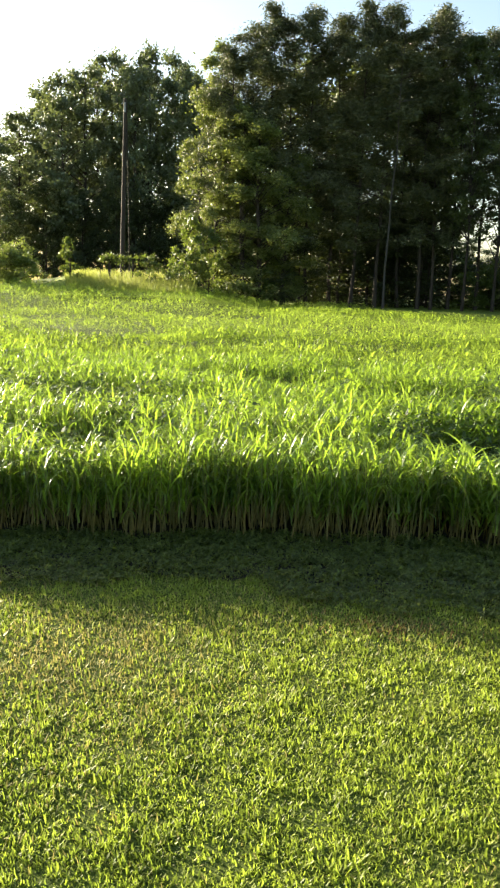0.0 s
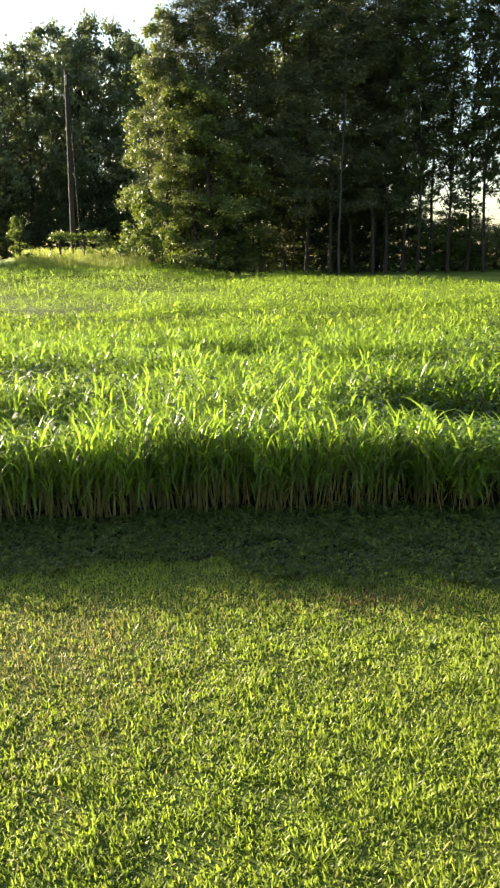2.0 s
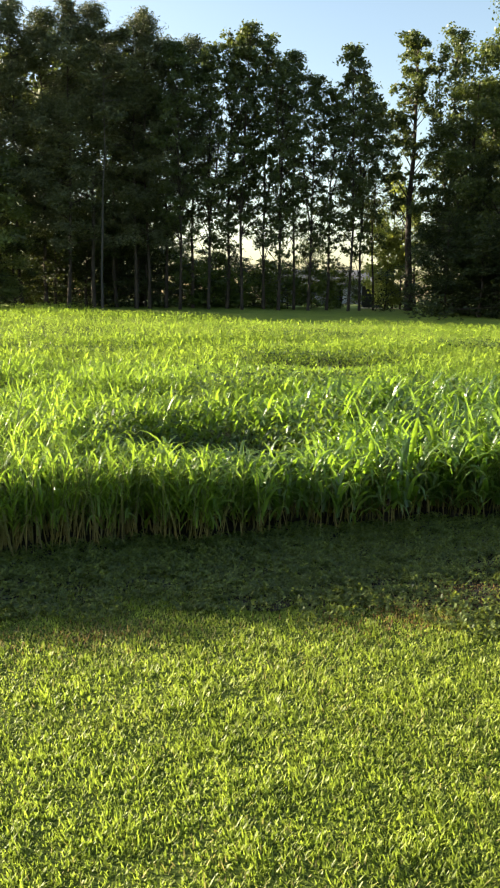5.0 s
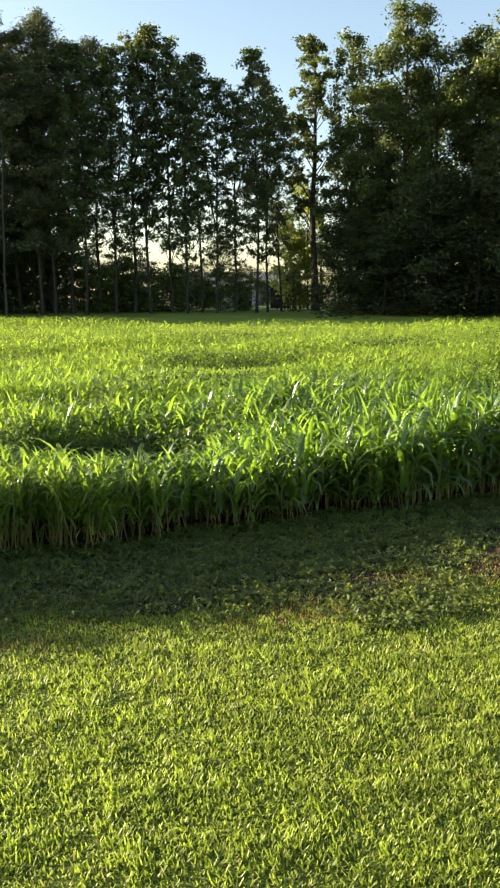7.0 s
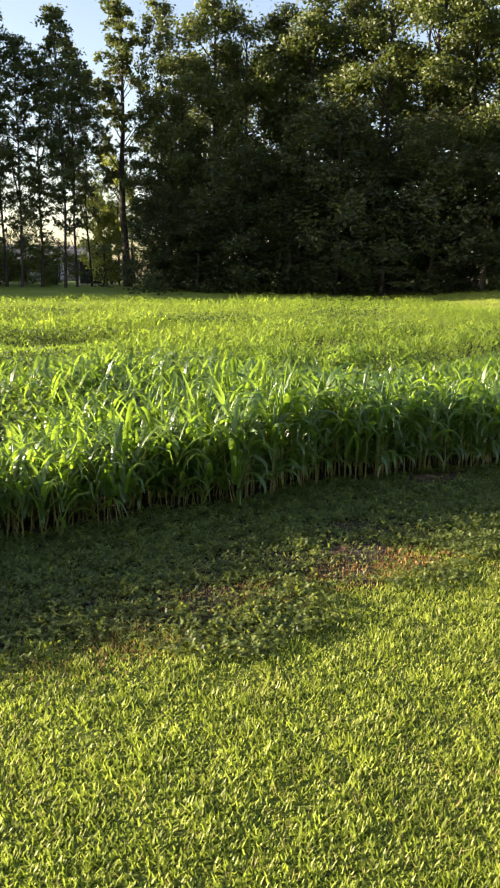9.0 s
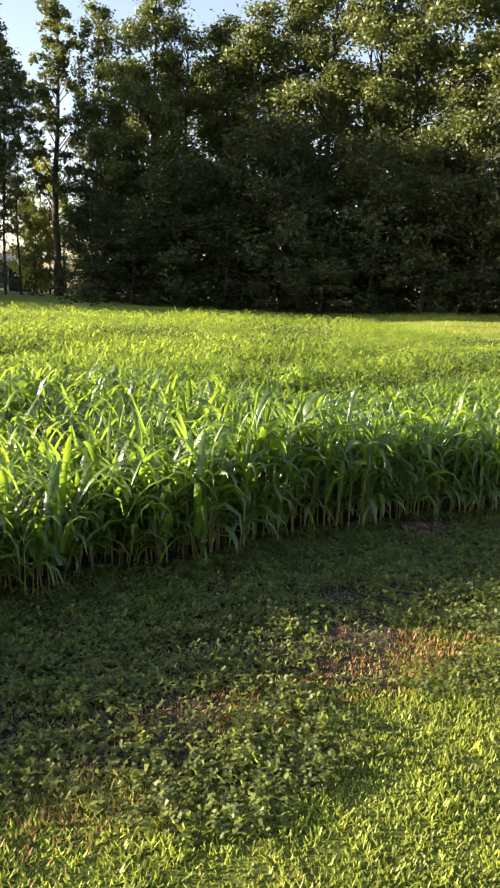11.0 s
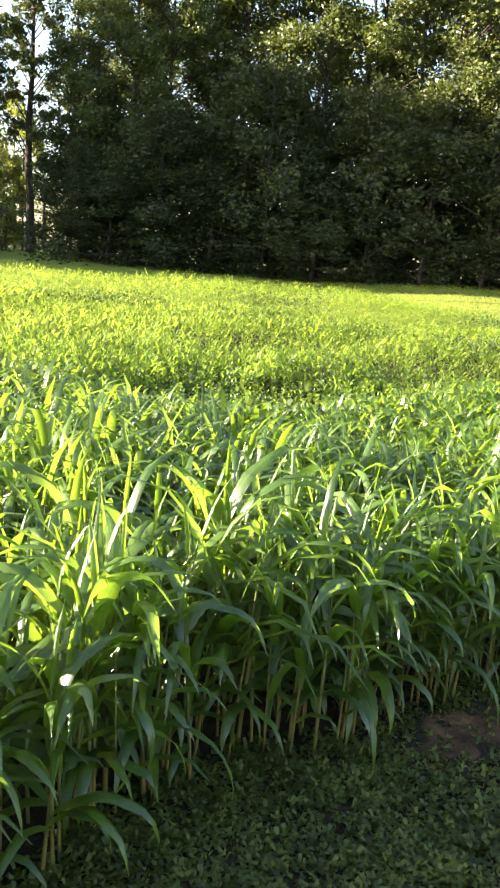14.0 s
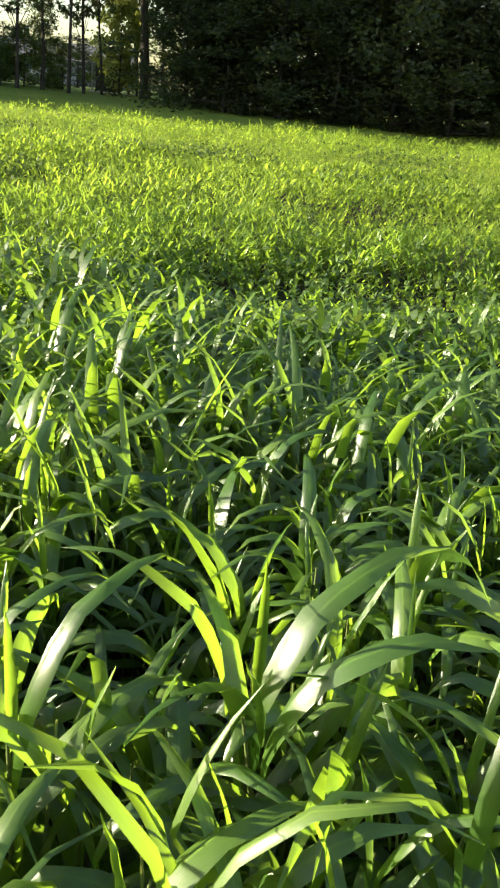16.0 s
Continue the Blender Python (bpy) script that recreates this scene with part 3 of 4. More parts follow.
def crop_zone(name, x, y, rng, leaves, k, cols, wide, leaf_mat, label, with_stems=True, scale=1.0, flat=0.0):
    v, f, u, top, zb = stand(x, y, rng, leaves, k, cols, wide, scale, flat)
    tagged(new(name, sheet_mesh(name, v, f, leaf_mat, u)), label, "crop", kind="stuff")
    if with_stems:
        v, f, u = stems(x, y, top, zb, rng)
        tagged(new("crop_stalks", sheet_mesh("crop_stalks", v, f, M_STEM, u)), "pale straw-green stalks of the tall grass crop", "stalks", kind="stuff")


WEED_SPOTS = ((2.65, 7.3, 0.85, 0.6, 700), (-0.9, 5.5, 0.6, 0.3, 60), (-2.0, 9.5, 1.2, 0.7, 380), (2.4, 10.4, 1.1, 0.6, 320), (-0.5, 7.0, 0.7, 0.4, 160), (4.2, 7.6, 0.6, 0.5, 120), (7.6, 8.6, 1.9, 1.1, 110),
                              (9.8, 10.2, 1.6, 1.0, 100), (6.0, 9.2, 1.3, 0.9, 70), (1.1, 19.0, 2.4, 1.4, 360), (14.1, 15.1, 1.6, 1.0, 260), (6.6, 16.0, 1.8, 0.8, 260), (12.0, 18.5, 1.8, 0.9, 240), (17.0, 19.0, 1.6, 0.8, 200),
                              (-3.5, 16.5, 1.6, 0.8, 220), (9.0, 22.5, 2.0, 1.0, 220), (20.0, 14.5, 1.6, 0.8, 200), (15.5, 11.2, 1.4, 0.7, 220), (4.9, 11.0, 1.4, 0.6, 220))


def thinned(x, y, rng):
    """Crop plants that stay, fewer where broad-leaved weeds have taken over."""
    share = 0
    for cx, cy, rx, ry, n in WEED_SPOTS:
        share = share + (0.85 if n > 600 else 0.5 if n > 150 else 0.0) * np.exp(-((x - cx) ** 2 / rx ** 2 + (y - cy) ** 2 / ry ** 2))
    return rng.uniform(0, 1, len(x)) > share


def in_view(x, y, low=-27, high=74):
    az = np.degrees(np.arctan2(x - 1.0, y + 1.5))
    return (az > low) & (az < high)


# dark soil under the crop and the weeds beside it, darkened further as shade
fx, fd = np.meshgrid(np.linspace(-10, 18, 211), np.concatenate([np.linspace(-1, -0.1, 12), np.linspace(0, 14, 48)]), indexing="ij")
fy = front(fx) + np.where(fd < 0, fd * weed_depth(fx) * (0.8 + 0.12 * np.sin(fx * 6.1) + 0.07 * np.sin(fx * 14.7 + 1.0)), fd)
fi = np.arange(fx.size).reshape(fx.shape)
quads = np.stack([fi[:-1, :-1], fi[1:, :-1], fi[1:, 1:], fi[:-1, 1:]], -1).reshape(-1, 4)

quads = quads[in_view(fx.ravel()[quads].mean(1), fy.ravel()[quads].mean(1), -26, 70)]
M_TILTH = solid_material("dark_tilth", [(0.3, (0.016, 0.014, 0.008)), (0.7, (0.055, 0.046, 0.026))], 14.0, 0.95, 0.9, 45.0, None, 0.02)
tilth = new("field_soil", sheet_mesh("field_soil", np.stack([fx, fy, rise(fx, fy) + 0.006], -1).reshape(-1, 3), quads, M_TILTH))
tagged(tilth, "crumbly soil under crop and weeds, darkened for the shade there", "soil", kind="structure")



def soil_patch(cx, cy, rx, ry, seed):
    """A low uneven spread of bare earth."""
    rng = np.random.default_rng(seed)
    a, q = np.meshgrid(np.linspace(0, 2 * np.pi, 37)[:-1], np.linspace(0.02, 1, 10), indexing="ij")
    ph = rng.uniform(0, 6.28, 4)
    rim = 1 + 0.16 * np.sin(3 * a + ph[0]) + 0.1 * np.sin(5 * a + ph[1]) + 0.07 * np.sin(11 * a + ph[2])
    px, py = cx + rx * q * rim * np.cos(a), cy + ry * q * rim * np.sin(a)
    pz = rise(px, py) + 0.006 * (1 - q ** 2) - 0.006 * (q > 0.95) + 0.004 + 0.005 * np.sin(40 * px + ph[3]) * np.cos(37 * py)
    ids = np.arange(a.size).reshape(a.shape)
    nxt = np.roll(ids, -1, 0)
    quads = np.stack([ids[:, :-1], ids[:, 1:], nxt[:, 1:], nxt[:, :-1]], -1).reshape(-1, 4)
    return tagged(new("soil_patch", sheet_mesh("soil_patch", np.stack([px, py, pz], -1).reshape(-1, 3), quads, M_SOIL)), "bare brown earth showing beside the crop", "soil", kind="structure")


soil_patch(6.36, 5.1, 0.36, 0.14, 1)
soil_patch(4.5, 4.08, 0.2, 0.07, 2)
soil_patch(3.55, 4.25, 0.16, 0.08, 3)

# front rows and the nearest stand: fine-bladed, with a broad-bladed stretch
x, y, rng = scatter(31000, -4.0, 11.0, 3.5, 8.2, 31)
deep = y - front(x)
broad_at = np.hypot((x - 6.5) / 1.6, y - 6.8)
keep = (deep > 0) & (deep < 2.6) & in_view(x, y) & (rng.uniform(0, 1, len(x)) < np.where(deep < 0.15, 0.6, np.where(deep < 0.5, 1.0, 0.55)) * np.interp(broad_at, [2.2, 3.4], [0.55, 1.0]) * np.where(in_plot(x, y), 0.1, 1.0))
keep &= thinned(x, y, rng)
for broad in (True, False):
    some = keep & ((broad_at < 2.9) == broad)
    wide = np.interp(broad_at[some], [2.0, 3.6], [0.038, 0.0155]) * np.where(in_plot(x[some], y[some]), 0.75, 1.0)
    crop_zone("crop_stand", x[some], y[some], rng, 6, 5, 3 if broad else 2, wide, M_CROP_BROAD if broad else M_CROP, "tall broad-bladed green forage grass at the field edge" if broad else "tall fine-bladed green forage grass at the field edge")
# the middle of the field, broad-bladed on one side
x, y, rng = scatter(62000, -8.0, 18.0, 4.0, 15.0, 32)
deep = y - front(x)
broad_at = np.hypot((x - 7.0) / 1.5, y - 7.4)
keep = (deep >= 2.6) & in_view(x, y) & (np.hypot(x - 1, y) < 15) & (rng.uniform(0, 1, len(x)) < np.interp(broad_at, [2.0, 4.0], [0.45, 0.92]))
keep &= thinned(x, y, rng)
for broad in (True, False):
    some = keep & ((broad_at < 2.9 + 0.4 * lumps(x, y, 3.0, 66)) == broad)
    crop_zone("crop_field", x[some], y[some], rng, 5, 4, 2, np.interp(broad_at[some], [2.0, 4.2], [0.038, 0.0175]), M_CROP_BROAD if broad else M_CROP,
              "broad-bladed dark green crop leaves in the field" if broad else "dense green forage grass in the sunlit field", False, 1.0, 0.45)
# further out
x, y, rng = scatter(270000, -24.0, 32.0, 3.0, 46.0, 33)
r = np.hypot(x - 1, y)
keep = (r >= 15) & (r < back(x, y) + 0.8 * np.sin(x)) & in_view(x, y) & (y > front(x)) & (rng.uniform(0, 1, len(x)) < np.clip(22 / r, 0.3, 1) * 0.85)
keep &= thinned(x, y, rng)
x, y, r = x[keep], y[keep], r[keep]
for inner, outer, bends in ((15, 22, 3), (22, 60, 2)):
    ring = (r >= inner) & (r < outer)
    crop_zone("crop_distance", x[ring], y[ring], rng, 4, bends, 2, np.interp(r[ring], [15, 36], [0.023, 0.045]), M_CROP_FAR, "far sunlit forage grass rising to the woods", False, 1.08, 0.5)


def field_weeds(seed):
    """Dark broad-leaved plants that fill the hollows of the field."""
    rng = np.random.default_rng(seed)
    xs, ys = [], []
    for cx, cy, rx, ry, n in WEED_SPOTS:
        n = int(2.0 * n)
        xs.append(rng.normal(cx, rx * 0.6, n))
        ys.append(rng.normal(cy, ry * 0.6, n))
    x, y = np.concatenate(xs), np.concatenate(ys)
    keep = y > front(x) + 0.05
    x, y = x[keep], y[keep]
    n = len(x)
    z = rise(x, y) + tall(x, y) * rng.uniform(0.55, 1.0, n)
    size = rng.uniform(0.028, 0.055, n)
    vs, fs, us = [], [], []
    turn0 = rng.uniform(0, 6.283, n)
    for j in range(3):
        mid, side = bent_strips(np.stack([x, y, z], -1), turn0 + 2.1 * j + rng.normal(0, 0.3, n), rng.normal(0.5, 0.55, n), rng.uniform(0.2, 1.5, n), size * 1.5, size * 0.8, 4,
                                rng.normal(0, 0.3, n), np.array([0.3, 1.0, 0.8, 0.1]))
        v, f, u = ribbons(mid, side)
        fs.append(f + sum(len(a) for a in vs))
        vs.append(v)
        us.append(u)
    return sheet_mesh("field_weeds", np.concatenate(vs), np.concatenate(fs), M_PEA, np.concatenate(us))


tagged(new("field_weeds", field_weeds(19)), "dark broad-leaved weeds in the hollows of the crop", "weeds", kind="stuff")


def make_plant(seed):
    """One plant of the crop at the origin, 1 m high canopy at scale 1."""
    rng = np.random.default_rng(seed)
    root = new("crop_plant")
    h = 1.0
    bend = rng.normal(0, 0.03, 2)
    zs = np.linspace(0, 1, 7)
    pts = [(bend[0] * z * z, bend[1] * z * z, z * 0.82 * h - 0.01) for z in zs]
    rad = [0.0085, 0.008, 0.0078, 0.007, 0.006, 0.0045, 0.0025]
    part_mesh("stem", join_tubes("stem", [(pts, rad, 6)], M_STEM), root, "pale green jointed stem")
    plan = rng.uniform(0, 6.283)
    count = int(rng.integers(7, 10))
    for j in range(count):
        s = (j + 0.5) / count
        z0 = 0.16 + 0.62 * s
        base = np.array([[bend[0] * z0 * z0, bend[1] * z0 * z0, z0 * h]])
        lift, dropp, short, broad, fold = rng.normal(1.32, 0.14), np.clip(rng.normal(2.6 - 0.5 * s, 0.6), 1.3, 3.3), 1.0, 1.0, rng.uniform(0.2, 0.55)
        if j < 2:
            lift, dropp, short = rng.normal(0.75, 0.2), rng.uniform(1.9, 2.7), 0.75
        if j == count - 1:
            lift, dropp, short, broad, fold = 1.45, rng.uniform(0.1, 0.7), 0.6, 0.42, 0.8
        mid, side = bent_strips(base, np.array([plan + math.pi * j + rng.normal(0, 0.45)]), np.array([lift]), np.array([dropp]),
                                np.array([short * rng.uniform(0.38, 0.7) * (1.05 - 0.2 * s)]), np.array([broad * rng.uniform(0.038, 0.066)]), 10, rng.normal(0, 0.55, 1),
                                np.interp(np.linspace(0, 1, 10), [0, 0.08, 0.35, 0.7, 1], [0.4, 0.75, 1, 0.72, 0.03]), rng.uniform(1.1, 1.9))
        v, f, u = ribbons(mid, side, 3, fold)
        v[:, 2] += 0.007 * np.sin(u[:, 1] * 19 + seed + j) * (np.abs(u[:, 0] - 0.5) > 0.2)
        part_mesh("leaf", sheet_mesh("leaf", v, f, M_CROP_ONE, u), root)
    return tagged(root, "tall green forage grass plant with arching leaves", "crop plant", "plants at the field edge")


def tilt(x, y, z, turn, size, lean=0.0, toward=0.0):
    return (Matrix.Translation((x, y, z)) @ Matrix.Rotation(lean, 4, Vector((math.cos(toward), math.sin(toward), 0))) @ Matrix.Rotation(turn, 4, "Z")
            @ Matrix.Diagonal((size, size, size, 1)))


protos = [make_plant(100 + i) for i in range(12)]
x, y, rng = scatter(1300, 4.55, 7.3, 4.9, 7.0, 41)
deep = y - front(x)
keep = np.nonzero((deep > 0) & in_plot(x, y) & (rng.uniform(0, 1, len(x)) < np.where(deep < 0.3, 0.75, 0.36)))[0][:310]
places = []
for q in keep:
    size = float(tall(x[q], y[q])) * rng.uniform(0.8, 1.1)
    m = tilt(x[q], y[q], float(rise(x[q], y[q])), rng.uniform(0, 6.283), size, abs(rng.normal(0, 0.07)), rng.uniform(0, 6.283))
    places.append(m)
for i, m in enumerate(places[len(protos):]):
    copy_thing(protos[i % len(protos)], m)
for ob, m in zip(protos, places):
    ob.matrix_basis = m


# ---- trees ----
def clump_leaves(centres, radius, per, size, rng, flat=0.5, slim=0.62):
    """Leaves as small bent rhombs round clump centres."""
    n = len(centres) * per
    c = np.repeat(centres, per, 0) + rng.normal(0, 1, (n, 3)) * np.repeat(radius, per)[:, None] * np.array([0.6, 0.6, 0.45])
    a = rng.normal(0, 1, (n, 3))
    a[:, 2] *= flat
    a /= np.linalg.norm(a, axis=1, keepdims=True)
    b = np.cross(a, rng.normal(0, 1, (n, 3)))
    b /= np.linalg.norm(b, axis=1, keepdims=True)
    s = (size * rng.uniform(0.6, 1.35, n))[:, None]
    sag = np.array([0, 0, -0.2]) * s
    v = np.stack([c - a * s * 0.5, c + b * s * 0.5 * slim + sag * 0.2, c + a * s * 0.5 + sag, c - b * s * 0.5 * slim + sag * 0.2], 1).reshape(-1, 3)
    return v, np.arange(n * 4).reshape(n, 4)


def make_tree(name, seed, height, base, wide, leaf_mat, bark, label, clumps=150, per=42, leaf=0.34, narrow_top=0.35, trunk_r=0.2, pine=False, fork=0.0, category="tree", belly=0.35, slim=0.62, rise_pow=0.9, tight=1.0, lobe_size=5, low=0.6):
    """A tapered trunk with limbs and a crown of leaf clumps, from base to height."""
    rng = np.random.default_rng(seed)
    root = new(name)
    wob = rng.normal(0, 0.018, (8, 2)).cumsum(0) * height * 0.25
    zs = np.linspace(0, 0.97, 8)

    def axis(s):
        return np.array([np.interp(s, zs, wob[:, 0]), np.interp(s, zs, wob[:, 1]), s * height])

    tubes = [([axis(s) + np.array([0, 0, -0.25 if s == 0 else 0]) for s in zs], [trunk_r * (1.25 if s == 0 else 1 - 0.88 * s) for s in zs], 8)]
    if fork:
        a = rng.uniform(0, 6.28)
        out = np.array([math.cos(a), math.sin(a), 0])
        tubes.append(([axis(fork + (0.85 - fork) * t) + out * (wide * 0.45 * t ** 0.7) for t in np.linspace(0, 1, 6)], [trunk_r * 0.6 * (1 - 0.8 * t) + 0.01 for t in np.linspace(0, 1, 6)], 6))
    centres, radii = [], []
    b = base / height
    made = 0
    order = rng.permutation(-(-clumps // lobe_size))
    while made < clumps:
        if made % lobe_size == 0:
            level = (order[made // lobe_size] + rng.uniform(0, 1)) / len(order)
            s = b + (1 - b) * level ** rise_pow
            t = (s - b) / (1 - b)
            env = np.interp(t, [0, belly, 0.75, 1.0], [low, 1.0, 0.72, narrow_top * 0.4]) * wide
            a = rng.uniform(0, 6.283)
            env *= 0.75 + 0.3 * math.sin(3 * a + 7 * t + seed) * math.cos(9 * t + seed) + 0.2 * rng.normal()
            rr = max(0.05, env) * rng.uniform(0.3, 1.0) ** 0.6
            lobe = axis(min(s, 0.97)) + np.array([math.cos(a) * rr, math.sin(a) * rr, (s - min(s, 0.97)) * height - 0.05 * rr])
            lobe_r = rng.uniform(0.2, 0.36) * wide * np.interp(t, [0, 0.8, 1], [1, 0.9, 0.55])
        way = rng.normal(0, 1, 3)
        way[2] = way[2] * 0.8 + 0.35
        way /= np.linalg.norm(way) + 1e-6
        p = lobe + way * lobe_r * rng.uniform(0.55, 1.0) * np.array([1, 1, 0.8])
        p[2] = max(p[2], 0.12)
        rr = math.hypot(p[0], p[1])
        s = min(0.97, max(0.04, p[2] / height))
        centres.append(p)
        radii.append(rng.uniform(0.45, 0.95) * (0.5 if pine else 0.62) * wide / 3.0 * tight)
        if made % (3 if pine else 5) == 0:
            foot = axis(max(0.03, s - (0.02 if pine else 0.1)))
            mid = (foot + p) / 2 + np.array([0, 0, 0.06 * rr])
            tubes.append(([foot, mid, p], [trunk_r * 0.22 * (1.1 - s) + 0.018, trunk_r * 0.13 * (1.1 - s) + 0.012, 0.008], 4))
        made += 1
    part_mesh("trunk", join_tubes("trunk", tubes, bark), root)
    centres = np.array(centres)
    centres[:, 2] *= 0.985 * height / centres[:, 2].max()
    v, f = clump_leaves(centres, np.array(radii), per, leaf, rng, 0.6, slim)
    part_mesh("crown", sheet_mesh("crown", v, f, leaf_mat, None, False), root)
    return tagged(root, label, category)


def plant_all(kinds, rows, group):
    """rows: kind, azimuth, distance, scale across, scale up."""
    rng = np.random.default_rng(len(rows))
    for kind, az, r, sxy, sz in rows:
        px, py, pz = polar(az, r)
        m = Matrix.Translation((px, py, pz - 0.02)) @ Matrix.Rotation(rng.uniform(0, 6.28), 4, "Z") @ Matrix.Diagonal((sxy, sxy, sz, 1))
        ob = kinds[kind]
        if ob.name in FRESH:
            FRESH.discard(ob.name)
            ob.matrix_basis = m
        else:
            ob = copy_thing(ob, m @ Matrix.Diagonal([1 / v for v in ob.scale] + [1]))
        tagged(ob, group=group)


KINDS = {
    "oak": make_tree("broadleaf_tree", 1, 15, 0.8, 3.9, M_HAZED_OAK, M_BARK, "tall broadleaf tree, leafy to the ground, haze in its grey-green colour", 240, 40, 0.27, 0.9, tight=0.95, lobe_size=7),
    "oak2": make_tree("broadleaf_tree", 2, 15, 1.0, 3.5, M_HAZED_OAK, M_BARK, "tall broadleaf tree, leafy to the ground, haze in its grey-green colour", 240, 40, 0.27, 0.9, tight=0.95, lobe_size=7),
    "rear": make_tree("broadleaf_tree", 21, 15, 0.8, 4.2, M_BROAD, M_BARK, "dark broadleaf tree deep in the wood", 150, 52, 0.25, 1.1, rise_pow=1.0, tight=1.1, lobe_size=6),
    "edge": make_tree("sweetgum_tree", 3, 16, 0.3, 3.4, M_EDGE, M_BARK, "yellow-green broadleaf tree at the wood's edge, sunlight in its leaf colour", 330, 62, 0.185, 1.1, belly=0.3, tight=0.8, lobe_size=13),
    "edge2": make_tree("sweetgum_tree", 4, 16, 0.5, 3.1, M_EDGE, M_BARK, "yellow-green broadleaf tree at the wood's edge, sunlight in its leaf colour", 330, 62, 0.185, 1.1, belly=0.35, tight=0.8, lobe_size=13),
    "wood": make_tree("broadleaf_tree", 23, 16, 0.3, 3.6, M_SHADED_WOOD, M_BARK, "broadleaf tree with heavy rounded lobes, shade in its dark green", 330, 72, 0.18, 1.1, belly=0.3, tight=0.85, lobe_size=12),
    "wood2": make_tree("broadleaf_tree", 24, 16, 0.4, 3.4, M_SHADED_WOOD, M_BARK, "broadleaf tree with heavy rounded lobes, shade in its dark green", 330, 72, 0.18, 1.1, belly=0.35, tight=0.85, lobe_size=12),
    "pine": make_tree("pine_tree", 5, 18, 5.0, 2.7, M_PINE, M_BARK, "tall dark pine with a bare lower trunk", 240, 80, 0.22, 0.35, 0.11, True, slim=0.26, tight=1.15, lobe_size=4),
    "pine2": make_tree("pine_tree", 6, 18, 3.5, 2.6, M_PINE, M_BARK, "tall dark pine with a bare lower trunk", 240, 80, 0.22, 0.35, 0.1, True, slim=0.26, tight=1.15, lobe_size=4),
    "grey": make_tree("grey_pine", 15, 18, 11.5, 1.9, M_PINE, M_GREYBARK, "pine with a pale grey weathered trunk", 70, 50, 0.3, 0.7, 0.065, True, slim=0.3),
    "thin": make_tree("slender_tree", 7, 17, 4.0, 2.5, M_BROAD, M_BARK, "slender backlit tree with a ragged open crown", 300, 30, 0.19, 0.7, 0.1, fork=0.35, belly=0.5, rise_pow=0.8, tight=0.72, lobe_size=3),
    "thin2": make_tree("slender_tree", 8, 17, 4.8, 2.2, M_BROAD, M_BARK, "slender backlit tree with a ragged open crown", 290, 30, 0.19, 0.7, 0.09, belly=0.5, rise_pow=0.75, tight=0.72, lobe_size=3),
    "thin3": make_tree("slender_tree", 9, 17, 3.4, 2.2, M_BROAD, M_BARK, "slender backlit tree with a ragged open crown", 300, 30, 0.19, 0.7, 0.11, fork=0.5, belly=0.5, rise_pow=0.8, tight=0.72, lobe_size=3),
    "poplar": make_tree("poplar_tree", 16, 17.5, 6.5, 2.4, M_BROAD, M_BARK, "tall poplar with a thick dark trunk", 200, 42, 0.22, 1.2, 0.25, belly=0.6, rise_pow=0.75, tight=0.75),
    "shrub": make_tree("shrub", 10, 2.6, 0.05, 1.6, M_SHRUB, M_BARK, "leafy green shrub beside the field", 55, 46, 0.14, 0.9, 0.03, category="shrub", low=1.0),
    "shrub2": make_tree("shrub", 11, 3.0, 0.05, 1.9, M_SHRUB, M_BARK, "leafy green shrub beside the field", 60, 46, 0.15, 0.9, 0.03, category="shrub", low=1.0),
    "thicket": make_tree("undergrowth", 12, 5.5, 0.05, 2.6, M_SHADED_THICKET, M_BARK, "tangled undergrowth at the foot of the wood, shade in its leaf colour", 130, 60, 0.115, 0.6, 0.06, category="undergrowth", tight=0.8, belly=0.3, low=1.0),
    "yellow": make_tree("pale_bush", 13, 5.0, 0.1, 1.7, M_YELLOW, M_BARK, "pale yellow-green bush beyond the trees, sunlight in its leaf colour", 90, 44, 0.17, 0.7, 0.06, category="bush"),
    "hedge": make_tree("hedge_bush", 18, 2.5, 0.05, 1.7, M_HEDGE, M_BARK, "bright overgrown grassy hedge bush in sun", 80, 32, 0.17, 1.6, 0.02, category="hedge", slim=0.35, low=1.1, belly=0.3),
    "cone": make_tree("young_tree", 14, 3.2, 0.1, 1.1, M_SHRUB, M_BARK, "small conical green tree in the open", 60, 46, 0.13, 0.3, 0.05, belly=0.2),
}
FRESH = {ob.name for ob in KINDS.values()}

